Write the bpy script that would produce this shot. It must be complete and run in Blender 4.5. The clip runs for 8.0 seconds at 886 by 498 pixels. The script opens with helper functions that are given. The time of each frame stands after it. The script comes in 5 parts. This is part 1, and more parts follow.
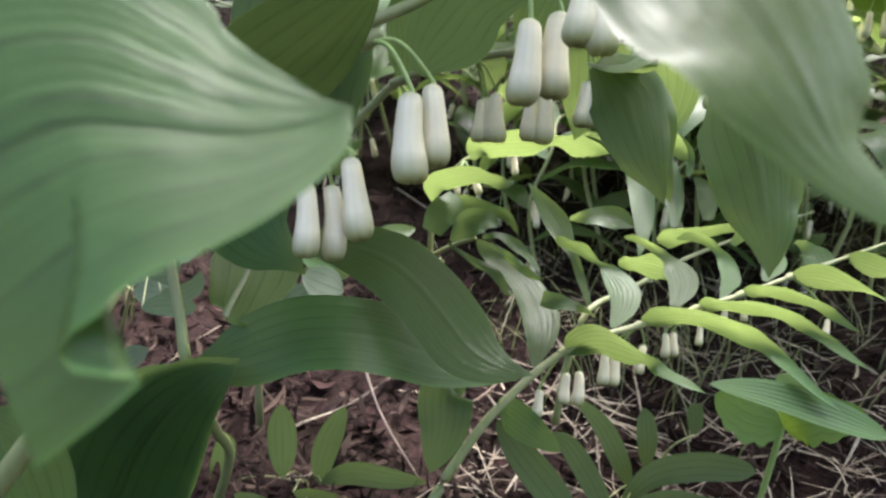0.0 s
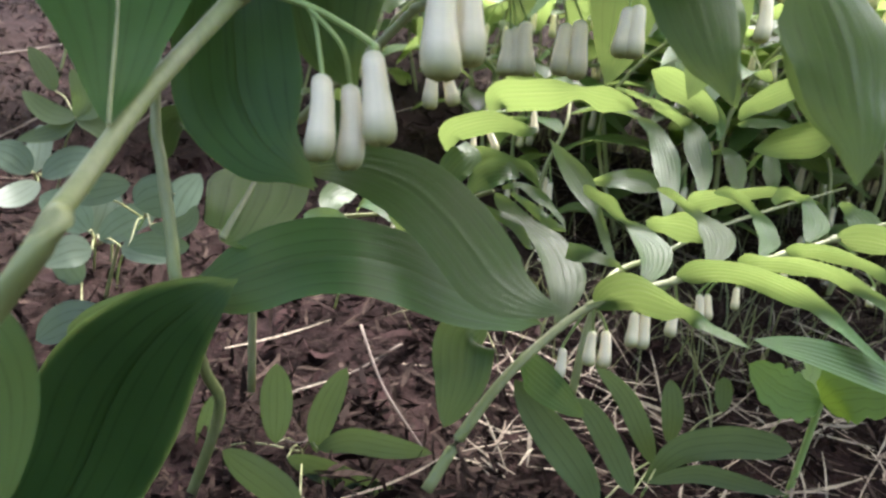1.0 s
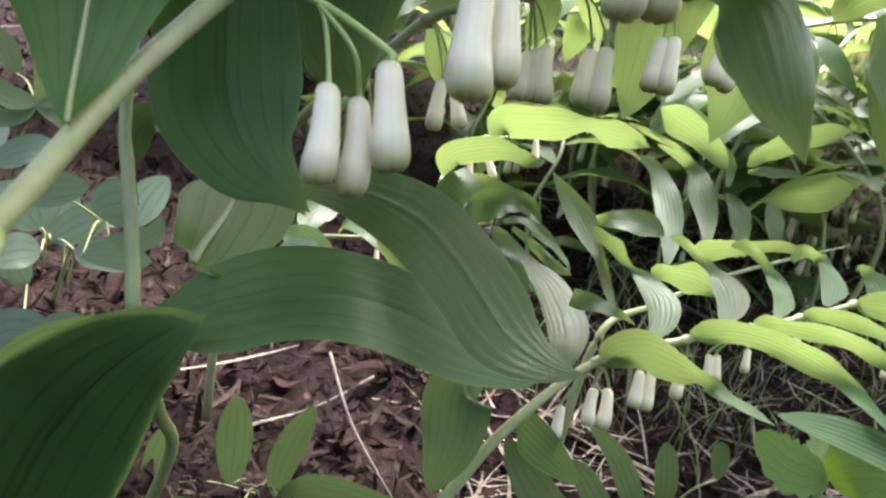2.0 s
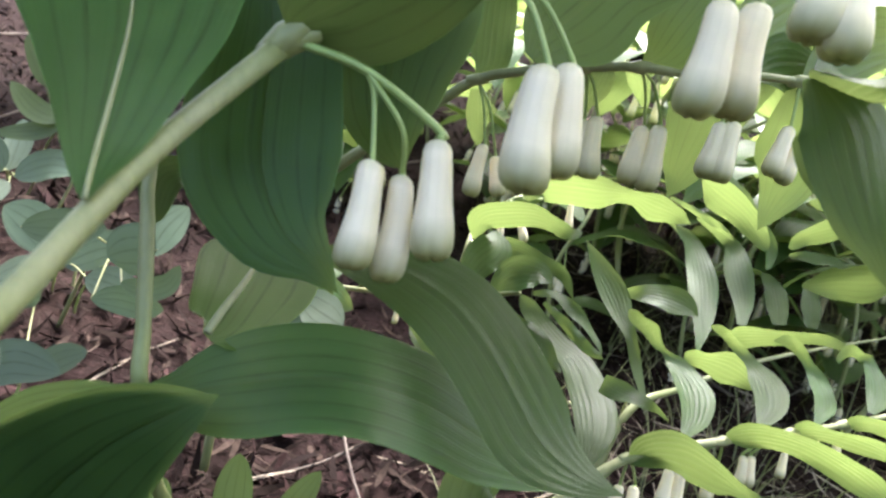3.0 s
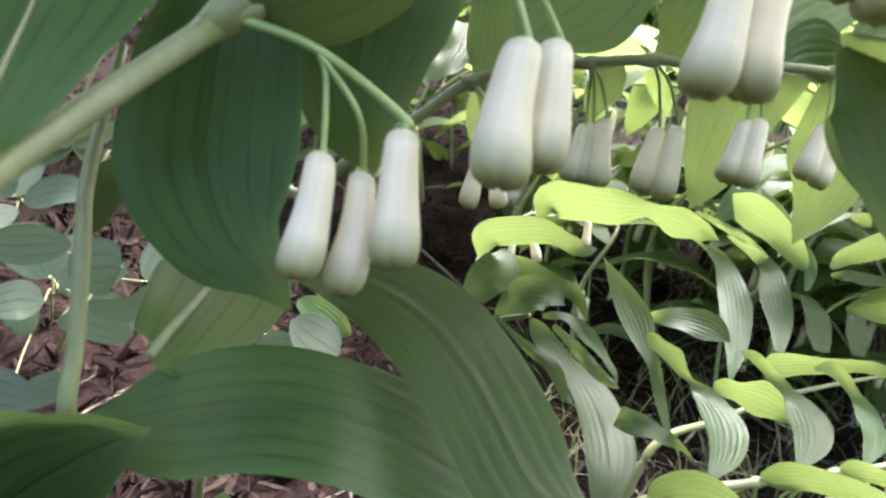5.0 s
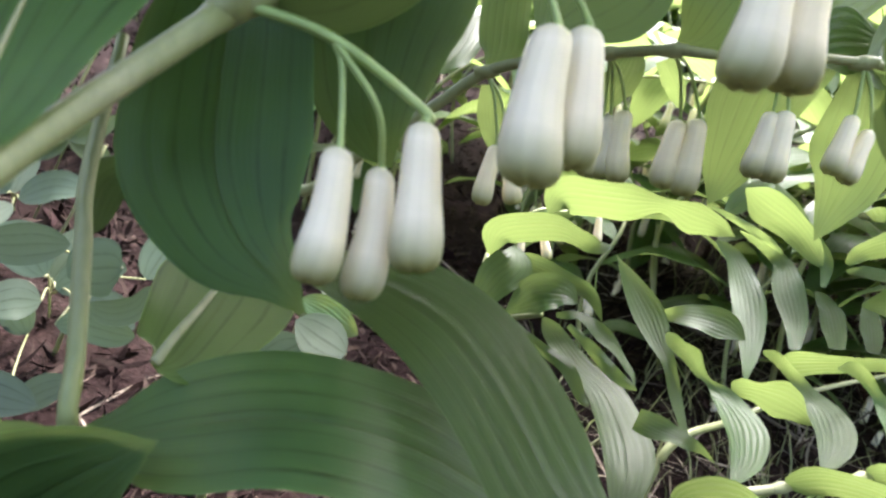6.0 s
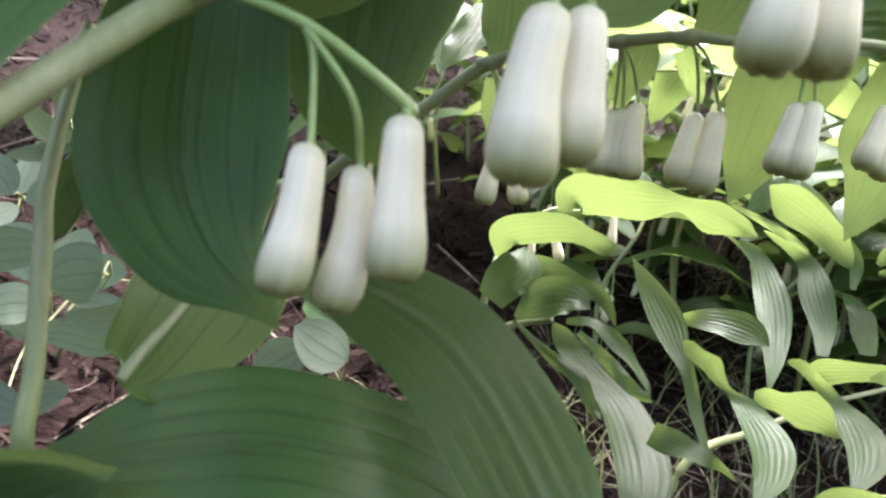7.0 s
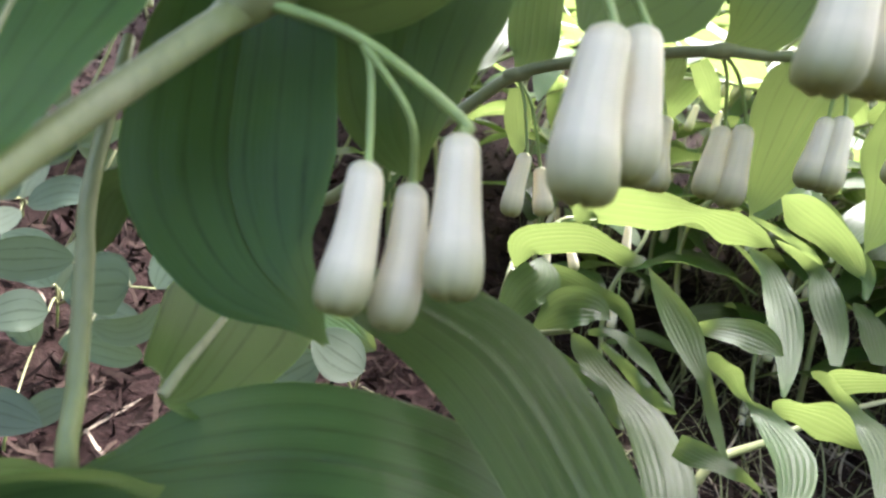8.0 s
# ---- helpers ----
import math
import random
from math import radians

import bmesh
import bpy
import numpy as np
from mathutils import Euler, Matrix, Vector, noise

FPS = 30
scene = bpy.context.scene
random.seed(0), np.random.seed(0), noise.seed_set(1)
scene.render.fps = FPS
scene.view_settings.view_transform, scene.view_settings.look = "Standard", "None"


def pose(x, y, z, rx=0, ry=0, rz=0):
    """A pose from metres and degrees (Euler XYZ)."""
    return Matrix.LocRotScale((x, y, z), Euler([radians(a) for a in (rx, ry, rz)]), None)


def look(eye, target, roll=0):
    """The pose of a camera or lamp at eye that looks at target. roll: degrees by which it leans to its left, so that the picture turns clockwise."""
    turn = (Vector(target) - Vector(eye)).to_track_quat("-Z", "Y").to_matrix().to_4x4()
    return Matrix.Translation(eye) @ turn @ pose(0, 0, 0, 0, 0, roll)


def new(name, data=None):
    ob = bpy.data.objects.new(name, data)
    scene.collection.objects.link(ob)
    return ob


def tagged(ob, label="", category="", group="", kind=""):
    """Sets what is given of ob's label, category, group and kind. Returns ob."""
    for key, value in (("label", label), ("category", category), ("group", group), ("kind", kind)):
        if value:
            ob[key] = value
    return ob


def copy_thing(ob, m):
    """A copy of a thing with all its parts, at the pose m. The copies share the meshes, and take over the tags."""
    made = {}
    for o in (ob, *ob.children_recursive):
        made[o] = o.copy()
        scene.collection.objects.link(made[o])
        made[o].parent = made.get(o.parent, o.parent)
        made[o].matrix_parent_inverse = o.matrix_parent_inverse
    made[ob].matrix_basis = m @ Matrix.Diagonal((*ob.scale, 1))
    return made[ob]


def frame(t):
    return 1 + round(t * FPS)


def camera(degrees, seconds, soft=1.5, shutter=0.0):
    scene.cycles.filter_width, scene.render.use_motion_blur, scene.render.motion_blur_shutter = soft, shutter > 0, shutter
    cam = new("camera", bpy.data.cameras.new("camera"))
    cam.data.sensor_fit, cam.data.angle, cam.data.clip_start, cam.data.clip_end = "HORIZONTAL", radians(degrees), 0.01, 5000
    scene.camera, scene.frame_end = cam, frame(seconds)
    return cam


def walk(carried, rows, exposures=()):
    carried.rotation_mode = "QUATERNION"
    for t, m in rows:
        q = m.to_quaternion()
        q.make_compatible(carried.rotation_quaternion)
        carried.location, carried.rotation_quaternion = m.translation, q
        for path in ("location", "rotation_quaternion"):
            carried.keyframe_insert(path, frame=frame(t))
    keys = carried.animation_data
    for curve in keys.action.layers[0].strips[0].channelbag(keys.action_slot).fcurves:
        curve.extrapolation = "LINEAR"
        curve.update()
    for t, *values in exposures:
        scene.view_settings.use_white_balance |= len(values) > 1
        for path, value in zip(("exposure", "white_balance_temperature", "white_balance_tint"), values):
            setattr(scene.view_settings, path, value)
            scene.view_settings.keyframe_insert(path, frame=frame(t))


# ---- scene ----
cam = camera(60, 8.0, soft=2.4, shutter=0.3)
cam.data.dof.use_dof, cam.data.dof.focus_distance, cam.data.dof.aperture_fstop = True, 0.23, 30
ROWS = [
    (0, pose(0.0034, 0.0015, 0.1732, 72.03, -3.01, -0.03)),
    (0.5, pose(0.0085, 0.0169, 0.1612, 71.72, -3.37, 1.08)),
    (1, pose(-0.0031, 0.0170, 0.1430, 73.04, -5.01, -0.02)),
    (1.2, pose(-0.0134, 0.0232, 0.1420, 72.74, -5.23, -1.89)),
    (2.3, pose(-0.0116, 0.0504, 0.1401, 75.03, -11.20, -0.57)),
    (2.5, pose(-0.0103, 0.0560, 0.1435, 75.26, -11.75, -0.07)),
    (3, pose(-0.0194, 0.0576, 0.1476, 76.14, -14.31, 0.60)),
    (3.5, pose(-0.0162, 0.0605, 0.1499, 76.30, -14.15, 1.60)),
    (4, pose(-0.0121, 0.0643, 0.1484, 77.00, -14.37, 2.57)),
    (5.5, pose(-0.0062, 0.0806, 0.1405, 77.92, -12.97, 3.41)),
    (6, pose(-0.0111, 0.0835, 0.1407, 77.46, -13.18, 2.98)),
    (6.5, pose(-0.0112, 0.0944, 0.1390, 77.24, -12.50, 3.60)),
    (7, pose(-0.0067, 0.0952, 0.1404, 77.00, -12.63, 4.52)),
    (7.5, pose(-0.0094, 0.0951, 0.1440, 76.52, -12.42, 4.07)),
    (8, pose(-0.0155, 0.0954, 0.1403, 77.37, -13.03, 3.78)),
]
EXPOSURES = [(0.0, 2.73, 6230, 15), (1.2, 2.80, 6230, 15), (2.5, 3.00, 6230, 15), (4.0, 3.03, 6230, 15), (5.5, 3.04, 6200, 18), (8.0, 3.04, 6200, 18)]
walk(cam, ROWS, EXPOSURES)

# ---- light: a bright overcast sky, brighter towards the open side behind the plants ----
SUN_ELEVATION, SUN_TURN = radians(60), radians(24)
world = bpy.data.worlds.new("sky")
scene.world = world
world.use_nodes = True
wn = world.node_tree.nodes
sky = wn.new("ShaderNodeTexSky")
sky.sky_type, sky.sun_disc = "NISHITA", False
sky.sun_elevation, sky.sun_rotation = SUN_ELEVATION, SUN_TURN
sky.air_density, sky.dust_density, sky.ozone_density = 1.0, 7.0, 0.6
wn["Background"].inputs["Strength"].default_value = 0.138
world.node_tree.links.new(sky.outputs[0], wn["Background"].inputs["Color"])
sun = new("sun", bpy.data.lights.new("sun", "SUN"))
sun.data.energy, sun.data.angle, sun.data.color = 3.2, radians(30), (0.98, 0.98, 0.95)
toward_sun = Vector((math.sin(SUN_TURN) * math.cos(SUN_ELEVATION), math.cos(SUN_TURN) * math.cos(SUN_ELEVATION), math.sin(SUN_ELEVATION)))
sun.matrix_world = look(toward_sun * 3, (0, 0, 0))


# ---- materials ----
def nodes_of(name):
    m = bpy.data.materials.new(name)
    m.use_nodes = True
    nt = m.node_tree
    return m, nt, nt.nodes["Principled BSDF"], nt.nodes["Material Output"]


def mixed(nt, fac, a, b, blend="MIX"):
    n = nt.nodes.new("ShaderNodeMix")
    n.data_type, n.blend_type = "RGBA", blend
    for key, v in ((0, fac), (6, a), (7, b)):
        if isinstance(v, (int, float)):
            n.inputs[key].default_value = v
        elif isinstance(v, tuple):
            n.inputs[key].default_value = (*v, 1)
        else:
            nt.links.new(v, n.inputs[key])
    return n.outputs[2]


def sums(nt, op, a, b=0.0, c=0.0):
    n = nt.nodes.new("ShaderNodeMath")
    n.operation = op
    for i, v in enumerate((a, b, c)):
        if isinstance(v, (int, float)):
            n.inputs[i].default_value = v
        else:
            nt.links.new(v, n.inputs[i])
    return n.outputs[0]


def ranged(nt, v, a, b, c, d):
    n = nt.nodes.new("ShaderNodeMapRange")
    nt.links.new(v, n.inputs[0])
    for i, x in enumerate((a, b, c, d)):
        n.inputs[i + 1].default_value = x
    return n.outputs[0]


def noisy(nt, scale, detail=3.0, stretch=None, source="Object"):
    tc = nt.nodes.new("ShaderNodeTexCoord")
    n = nt.nodes.new("ShaderNodeTexNoise")
    n.inputs["Scale"].default_value, n.inputs["Detail"].default_value = scale, detail
    out = tc.outputs[source]
    if stretch:
        mp = nt.nodes.new("ShaderNodeMapping")
        mp.inputs["Scale"].default_value = stretch
        nt.links.new(out, mp.inputs[0])
        out = mp.outputs[0]
    nt.links.new(out, n.inputs["Vector"])
    return n.outputs[0]


def leaf_material(name, dark, light, glow, through_share=0.4, rough=0.42, veins=9.0, relief=0.2):
    """A parallel-veined leaf: pleats with darker lines along its length, a midrib dark in base colour and pale in
    translucency, mottling; light shines through it.
    """
    m, nt, bsdf, out = nodes_of(name)
    uv = nt.nodes.new("ShaderNodeUVMap")
    sep = nt.nodes.new("ShaderNodeSeparateXYZ")
    nt.links.new(uv.outputs[0], sep.inputs[0])
    across, along = sep.outputs[0], sep.outputs[1]
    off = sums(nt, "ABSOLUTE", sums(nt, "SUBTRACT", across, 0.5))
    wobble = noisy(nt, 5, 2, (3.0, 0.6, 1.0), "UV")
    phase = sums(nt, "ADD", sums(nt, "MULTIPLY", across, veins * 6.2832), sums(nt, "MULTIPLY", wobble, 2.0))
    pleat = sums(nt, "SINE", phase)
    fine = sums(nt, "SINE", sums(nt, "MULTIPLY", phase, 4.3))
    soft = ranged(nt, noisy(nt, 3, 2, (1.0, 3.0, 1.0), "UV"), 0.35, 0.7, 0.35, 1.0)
    rib = ranged(nt, off, 0.005, 0.022, 1.0, 0.0)
    tone = noisy(nt, 60, 4)
    fleck = noisy(nt, 420, 2)
    info = nt.nodes.new("ShaderNodeObjectInfo")
    col = mixed(nt, ranged(nt, tone, 0.3, 0.7, 0.0, 1.0), dark, light)
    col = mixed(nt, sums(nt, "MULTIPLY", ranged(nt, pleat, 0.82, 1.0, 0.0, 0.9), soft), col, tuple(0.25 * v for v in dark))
    col = mixed(nt, ranged(nt, fine, 0.2, 1.0, 0.0, 0.1), col, light)
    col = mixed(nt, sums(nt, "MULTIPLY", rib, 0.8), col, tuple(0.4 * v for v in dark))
    blotch = noisy(nt, 22, 3)
    col = mixed(nt, ranged(nt, blotch, 0.35, 0.68, 0.0, 0.4), col, tuple(0.62 * v for v in dark))
    rim = ranged(nt, off, 0.486, 0.499, 0.0, 0.5)
    col = mixed(nt, rim, col, tuple(min(1.0, 2.4 * v) for v in light))
    hsv = nt.nodes.new("ShaderNodeHueSaturation")
    nt.links.new(col, hsv.inputs["Color"])
    nt.links.new(ranged(nt, info.outputs["Random"], 0, 1, 0.488, 0.512), hsv.inputs["Hue"])
    nt.links.new(ranged(nt, info.outputs["Random"], 0, 1, 0.85, 1.18), hsv.inputs["Value"])
    nt.links.new(hsv.outputs[0], bsdf.inputs["Base Color"])
    nt.links.new(sums(nt, "ADD", ranged(nt, tone, 0.2, 0.8, rough - 0.07, rough + 0.1), ranged(nt, fleck, 0.3, 0.7, -0.03, 0.05)), bsdf.inputs["Roughness"])
    bsdf.inputs["Specular IOR Level"].default_value = 0.23
    bump = nt.nodes.new("ShaderNodeBump")
    bump.inputs["Strength"].default_value, bump.inputs["Distance"].default_value = relief, 0.0006
    height = sums(nt, "ADD", sums(nt, "MULTIPLY", sums(nt, "MULTIPLY", pleat, soft), 0.45), sums(nt, "MULTIPLY", fine, 0.07))
    height = sums(nt, "ADD", height, sums(nt, "MULTIPLY", rib, -0.35))
    height = sums(nt, "ADD", height, sums(nt, "MULTIPLY", fleck, 0.25))
    nt.links.new(height, bump.inputs["Height"])
    nt.links.new(bump.outputs[0], bsdf.inputs["Normal"])
    glowing = nt.nodes.new("ShaderNodeBsdfTranslucent")
    shine = mixed(nt, sums(nt, "MULTIPLY", ranged(nt, pleat, 0.7, 1.0, 0.0, 0.3), soft), glow, tuple(0.65 * v for v in glow))
    shine = mixed(nt, ranged(nt, tone, 0.35, 0.7, 0.0, 0.3), shine, tuple(0.75 * v for v in glow))
    shine = mixed(nt, sums(nt, "MULTIPLY", rib, 0.35), shine, tuple(min(1.0, 1.6 * v) for v in glow))
    nt.links.new(shine, glowing.inputs["Color"])
    mix = nt.nodes.new("ShaderNodeMixShader")
    mix.inputs[0].default_value = through_share
    nt.links.new(bsdf.outputs[0], mix.inputs[1])
    nt.links.new(glowing.outputs[0], mix.inputs[2])
    nt.links.new(mix.outputs[0], out.inputs["Surface"])
    return m


def flower_material(name, white, tip, inner=0.3):
    """Waxy cream tube, greener towards its mouth and its foot."""
    m, nt, bsdf, out = nodes_of(name)
    uv = nt.nodes.new("ShaderNodeUVMap")
    sep = nt.nodes.new("ShaderNodeSeparateXYZ")
    nt.links.new(uv.outputs[0], sep.inputs[0])
    along = sep.outputs[1]
    ribs = sums(nt, "SINE", sums(nt, "MULTIPLY", sep.outputs[0], 6.2832 * 12))
    patch = noisy(nt, 160, 3)
    col = mixed(nt, ranged(nt, patch, 0.35, 0.7, 0.0, 0.35), white, tuple(0.8 * v for v in white))
    col = mixed(nt, ranged(nt, ribs, 0.3, 1.0, 0.0, 0.05), col, tip)
    col = mixed(nt, ranged(nt, sums(nt, "ADD", along, sums(nt, "MULTIPLY", patch, 0.08)), 0.7, 1.03, 0.0, 0.95), col, tip)
    col = mixed(nt, ranged(nt, along, 0.0, 0.12, 0.5, 0.0), col, tip)
    nt.links.new(col, bsdf.inputs["Base Color"])
    bsdf.inputs["Roughness"].default_value = 0.5
    bump = nt.nodes.new("ShaderNodeBump")
    bump.inputs["Strength"].default_value, bump.inputs["Distance"].default_value = 0.12, 0.0002
    nt.links.new(sums(nt, "ADD", ribs, patch), bump.inputs["Height"])
    nt.links.new(bump.outputs[0], bsdf.inputs["Normal"])
    glowing = nt.nodes.new("ShaderNodeBsdfTranslucent")
    nt.links.new(col, glowing.inputs["Color"])
    mix = nt.nodes.new("ShaderNodeMixShader")
    mix.inputs[0].default_value = inner
    nt.links.new(bsdf.outputs[0], mix.inputs[1])
    nt.links.new(glowing.outputs[0], mix.inputs[2])
    nt.links.new(mix.outputs[0], out.inputs["Surface"])
    return m


def stem_material(name, a, b, rough=0.5):
    m, nt, bsdf, out = nodes_of(name)
    grain = noisy(nt, 90, 4, (6.0, 6.0, 1.0))
    blotch = noisy(nt, 35, 2)
    col = mixed(nt, ranged(nt, blotch, 0.35, 0.65, 0.0, 1.0), a, b)
    col = mixed(nt, ranged(nt, grain, 0.4, 0.7, 0.0, 0.35), col, tuple(0.6 * v for v in a))
    nt.links.new(col, bsdf.inputs["Base Color"])
    bsdf.inputs["Roughness"].default_value = rough
    bump = nt.nodes.new("ShaderNodeBump")
    bump.inputs["Strength"].default_value, bump.inputs["Distance"].default_value = 0.4, 0.0004
    nt.links.new(grain, bump.inputs["Height"])
    nt.links.new(bump.outputs[0], bsdf.inputs["Normal"])
    return m


def litter_material(name, tones, rough=0.85):
    """Loose pieces, each with a tone of its own."""
    m, nt, bsdf, out = nodes_of(name)
    geo = nt.nodes.new("ShaderNodeNewGeometry")
    ramp = nt.nodes.new("ShaderNodeValToRGB")
    ramp.color_ramp.interpolation = "LINEAR"
    els = ramp.color_ramp.elements
    for i, c in enumerate(tones):
        e = els[i] if i < 2 else els.new(0.5)
        e.position, e.color = i / (len(tones) - 1), (*c, 1)
    nt.links.new(geo.outputs["Random Per Island"], ramp.inputs[0])
    speck = noisy(nt, 500, 3)
    nt.links.new(mixed(nt, ranged(nt, speck, 0.35, 0.7, 0.0, 0.6), ramp.outputs[0], (0.006, 0.0035, 0.003)), bsdf.inputs["Base Color"])
    bsdf.inputs["Roughness"].default_value, bsdf.inputs["Specular IOR Level"].default_value = rough, 0.06
    bump = nt.nodes.new("ShaderNodeBump")
    bump.inputs["Strength"].default_value, bump.inputs["Distance"].default_value = 0.6, 0.0008
    nt.links.new(speck, bump.inputs["Height"])
    nt.links.new(bump.outputs[0], bsdf.inputs["Normal"])
    return m


def soil_material():
    m, nt, bsdf, out = nodes_of("soil")
    big, mid, fine = noisy(nt, 6, 4), noisy(nt, 70, 5), noisy(nt, 400, 3)
    col = mixed(nt, ranged(nt, mid, 0.3, 0.7, 0.0, 1.0), (0.005, 0.0025, 0.0025), (0.014, 0.007, 0.007))
    col = mixed(nt, ranged(nt, big, 0.4, 0.65, 0.0, 0.5), col, (0.02, 0.012, 0.009))
    col = mixed(nt, ranged(nt, fine, 0.5, 0.75, 0.0, 0.6), col, (0.035, 0.02, 0.019))
    nt.links.new(col, bsdf.inputs["Base Color"])
    bsdf.inputs["Roughness"].default_value, bsdf.inputs["Specular IOR Level"].default_value = 0.95, 0.08
    bump = nt.nodes.new("ShaderNodeBump")
    bump.inputs["Strength"].default_value, bump.inputs["Distance"].default_value = 0.8, 0.004
    nt.links.new(sums(nt, "ADD", mid, sums(nt, "MULTIPLY", fine, 0.4)), bump.inputs["Height"])
    nt.links.new(bump.outputs[0], bsdf.inputs["Normal"])
    return m


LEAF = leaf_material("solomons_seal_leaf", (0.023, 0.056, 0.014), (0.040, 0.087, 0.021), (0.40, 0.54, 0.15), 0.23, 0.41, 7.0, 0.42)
HERB = leaf_material("herb_leaf", (0.034, 0.055, 0.024), (0.06, 0.09, 0.042), (0.22, 0.32, 0.08), 0.2, 0.45, 4.0, 0.1)
WAXY = leaf_material("waxy_herb_leaf", (0.062, 0.092, 0.062), (0.095, 0.13, 0.092), (0.2, 0.3, 0.12), 0.18, 0.4, 4.0, 0.1)
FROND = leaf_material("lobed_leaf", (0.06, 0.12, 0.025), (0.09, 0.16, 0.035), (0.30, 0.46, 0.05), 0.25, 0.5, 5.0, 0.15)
GRASS = leaf_material("grass_blade", (0.09, 0.11, 0.045), (0.2, 0.19, 0.11), (0.26, 0.3, 0.12), 0.2, 0.6, 3.0, 0.1)
FLOWER = flower_material("flower", (0.90, 0.83, 0.65), (0.25, 0.28, 0.09))
STEM = stem_material("stem", (0.19, 0.22, 0.08), (0.26, 0.265, 0.135))
STALK = stem_material("stalk", (0.22, 0.32, 0.09), (0.29, 0.38, 0.13))
TWIG = stem_material("twig", (0.06, 0.042, 0.035), (0.12, 0.095, 0.075), 0.85)
SOIL = soil_material()
CHIPS = litter_material("litter", [(0.006, 0.0035, 0.003), (0.016, 0.0085, 0.007), (0.008, 0.0045, 0.004), (0.036, 0.018, 0.014), (0.011, 0.0055, 0.0045), (0.055, 0.038, 0.03)])
DEAD = litter_material("dead_leaf", [(0.014, 0.007, 0.007), (0.045, 0.024, 0.023), (0.022, 0.011, 0.011), (0.11, 0.08, 0.072), (0.03, 0.016, 0.015)])
STRAW = litter_material("straw", [(0.11, 0.083, 0.066), (0.2, 0.165, 0.13), (0.08, 0.058, 0.046), (0.31, 0.27, 0.21)])

# ---- mesh helpers ----
UP = Vector((0, 0, 1))
FRONT = Vector((0.0, -0.95, 0.31))
RIGHT = Vector((1, 0, 0))


def thing(name, at, label, category, group=""):
    ob = new(name)
    ob.empty_display_size = 0.02
    ob.location = at
    return tagged(ob, label, category, group)


def link(name, mesh, material, parent=None, label=""):
    ob = new(name, mesh)
    if material:
        mesh.materials.append(material)
    if parent:
        ob.parent = parent
        top, shift = parent, Vector()
        while top:
            shift += top.location
            top = top.parent
        ob.matrix_parent_inverse = Matrix.Translation(-shift)
    if label:
        ob["label"] = label
    return ob


def raw_mesh(name, verts, faces, uvs=None, smooth=True):
    me = bpy.data.meshes.new(name)
    me.from_pydata([tuple(v) for v in verts], [], faces)
    if uvs is not None:
        layer = me.uv_layers.new(name="UVMap")
        index = np.empty(len(me.loops), dtype=np.int32)
        me.loops.foreach_get("vertex_index", index)
        layer.data.foreach_set("uv", np.asarray(uvs, dtype=np.float32)[index].ravel())
    if smooth:
        me.polygons.foreach_set("use_smooth", np.ones(len(me.polygons), dtype=bool))
    me.update()
    return me


def curve_at(points, s):
    """A smooth line through the points; s from 0 to 1. Returns place."""
    n = len(points) - 1
    k = min(int(s * n), n - 1)
    f = s * n - k
    p1, p2 = points[k], points[k + 1]
    p0 = points[k - 1] if k else p1 * 2 - p2
    p3 = points[k + 2] if k + 2 <= n else p2 * 2 - p1
    return 0.5 * (2 * p1 + (p2 - p0) * f + (2 * p0 - 5 * p1 + 4 * p2 - p3) * f * f + (3 * p1 - p0 - 3 * p2 + p3) * f ** 3)


def vectors(points):
    return [Vector(p) for p in points]


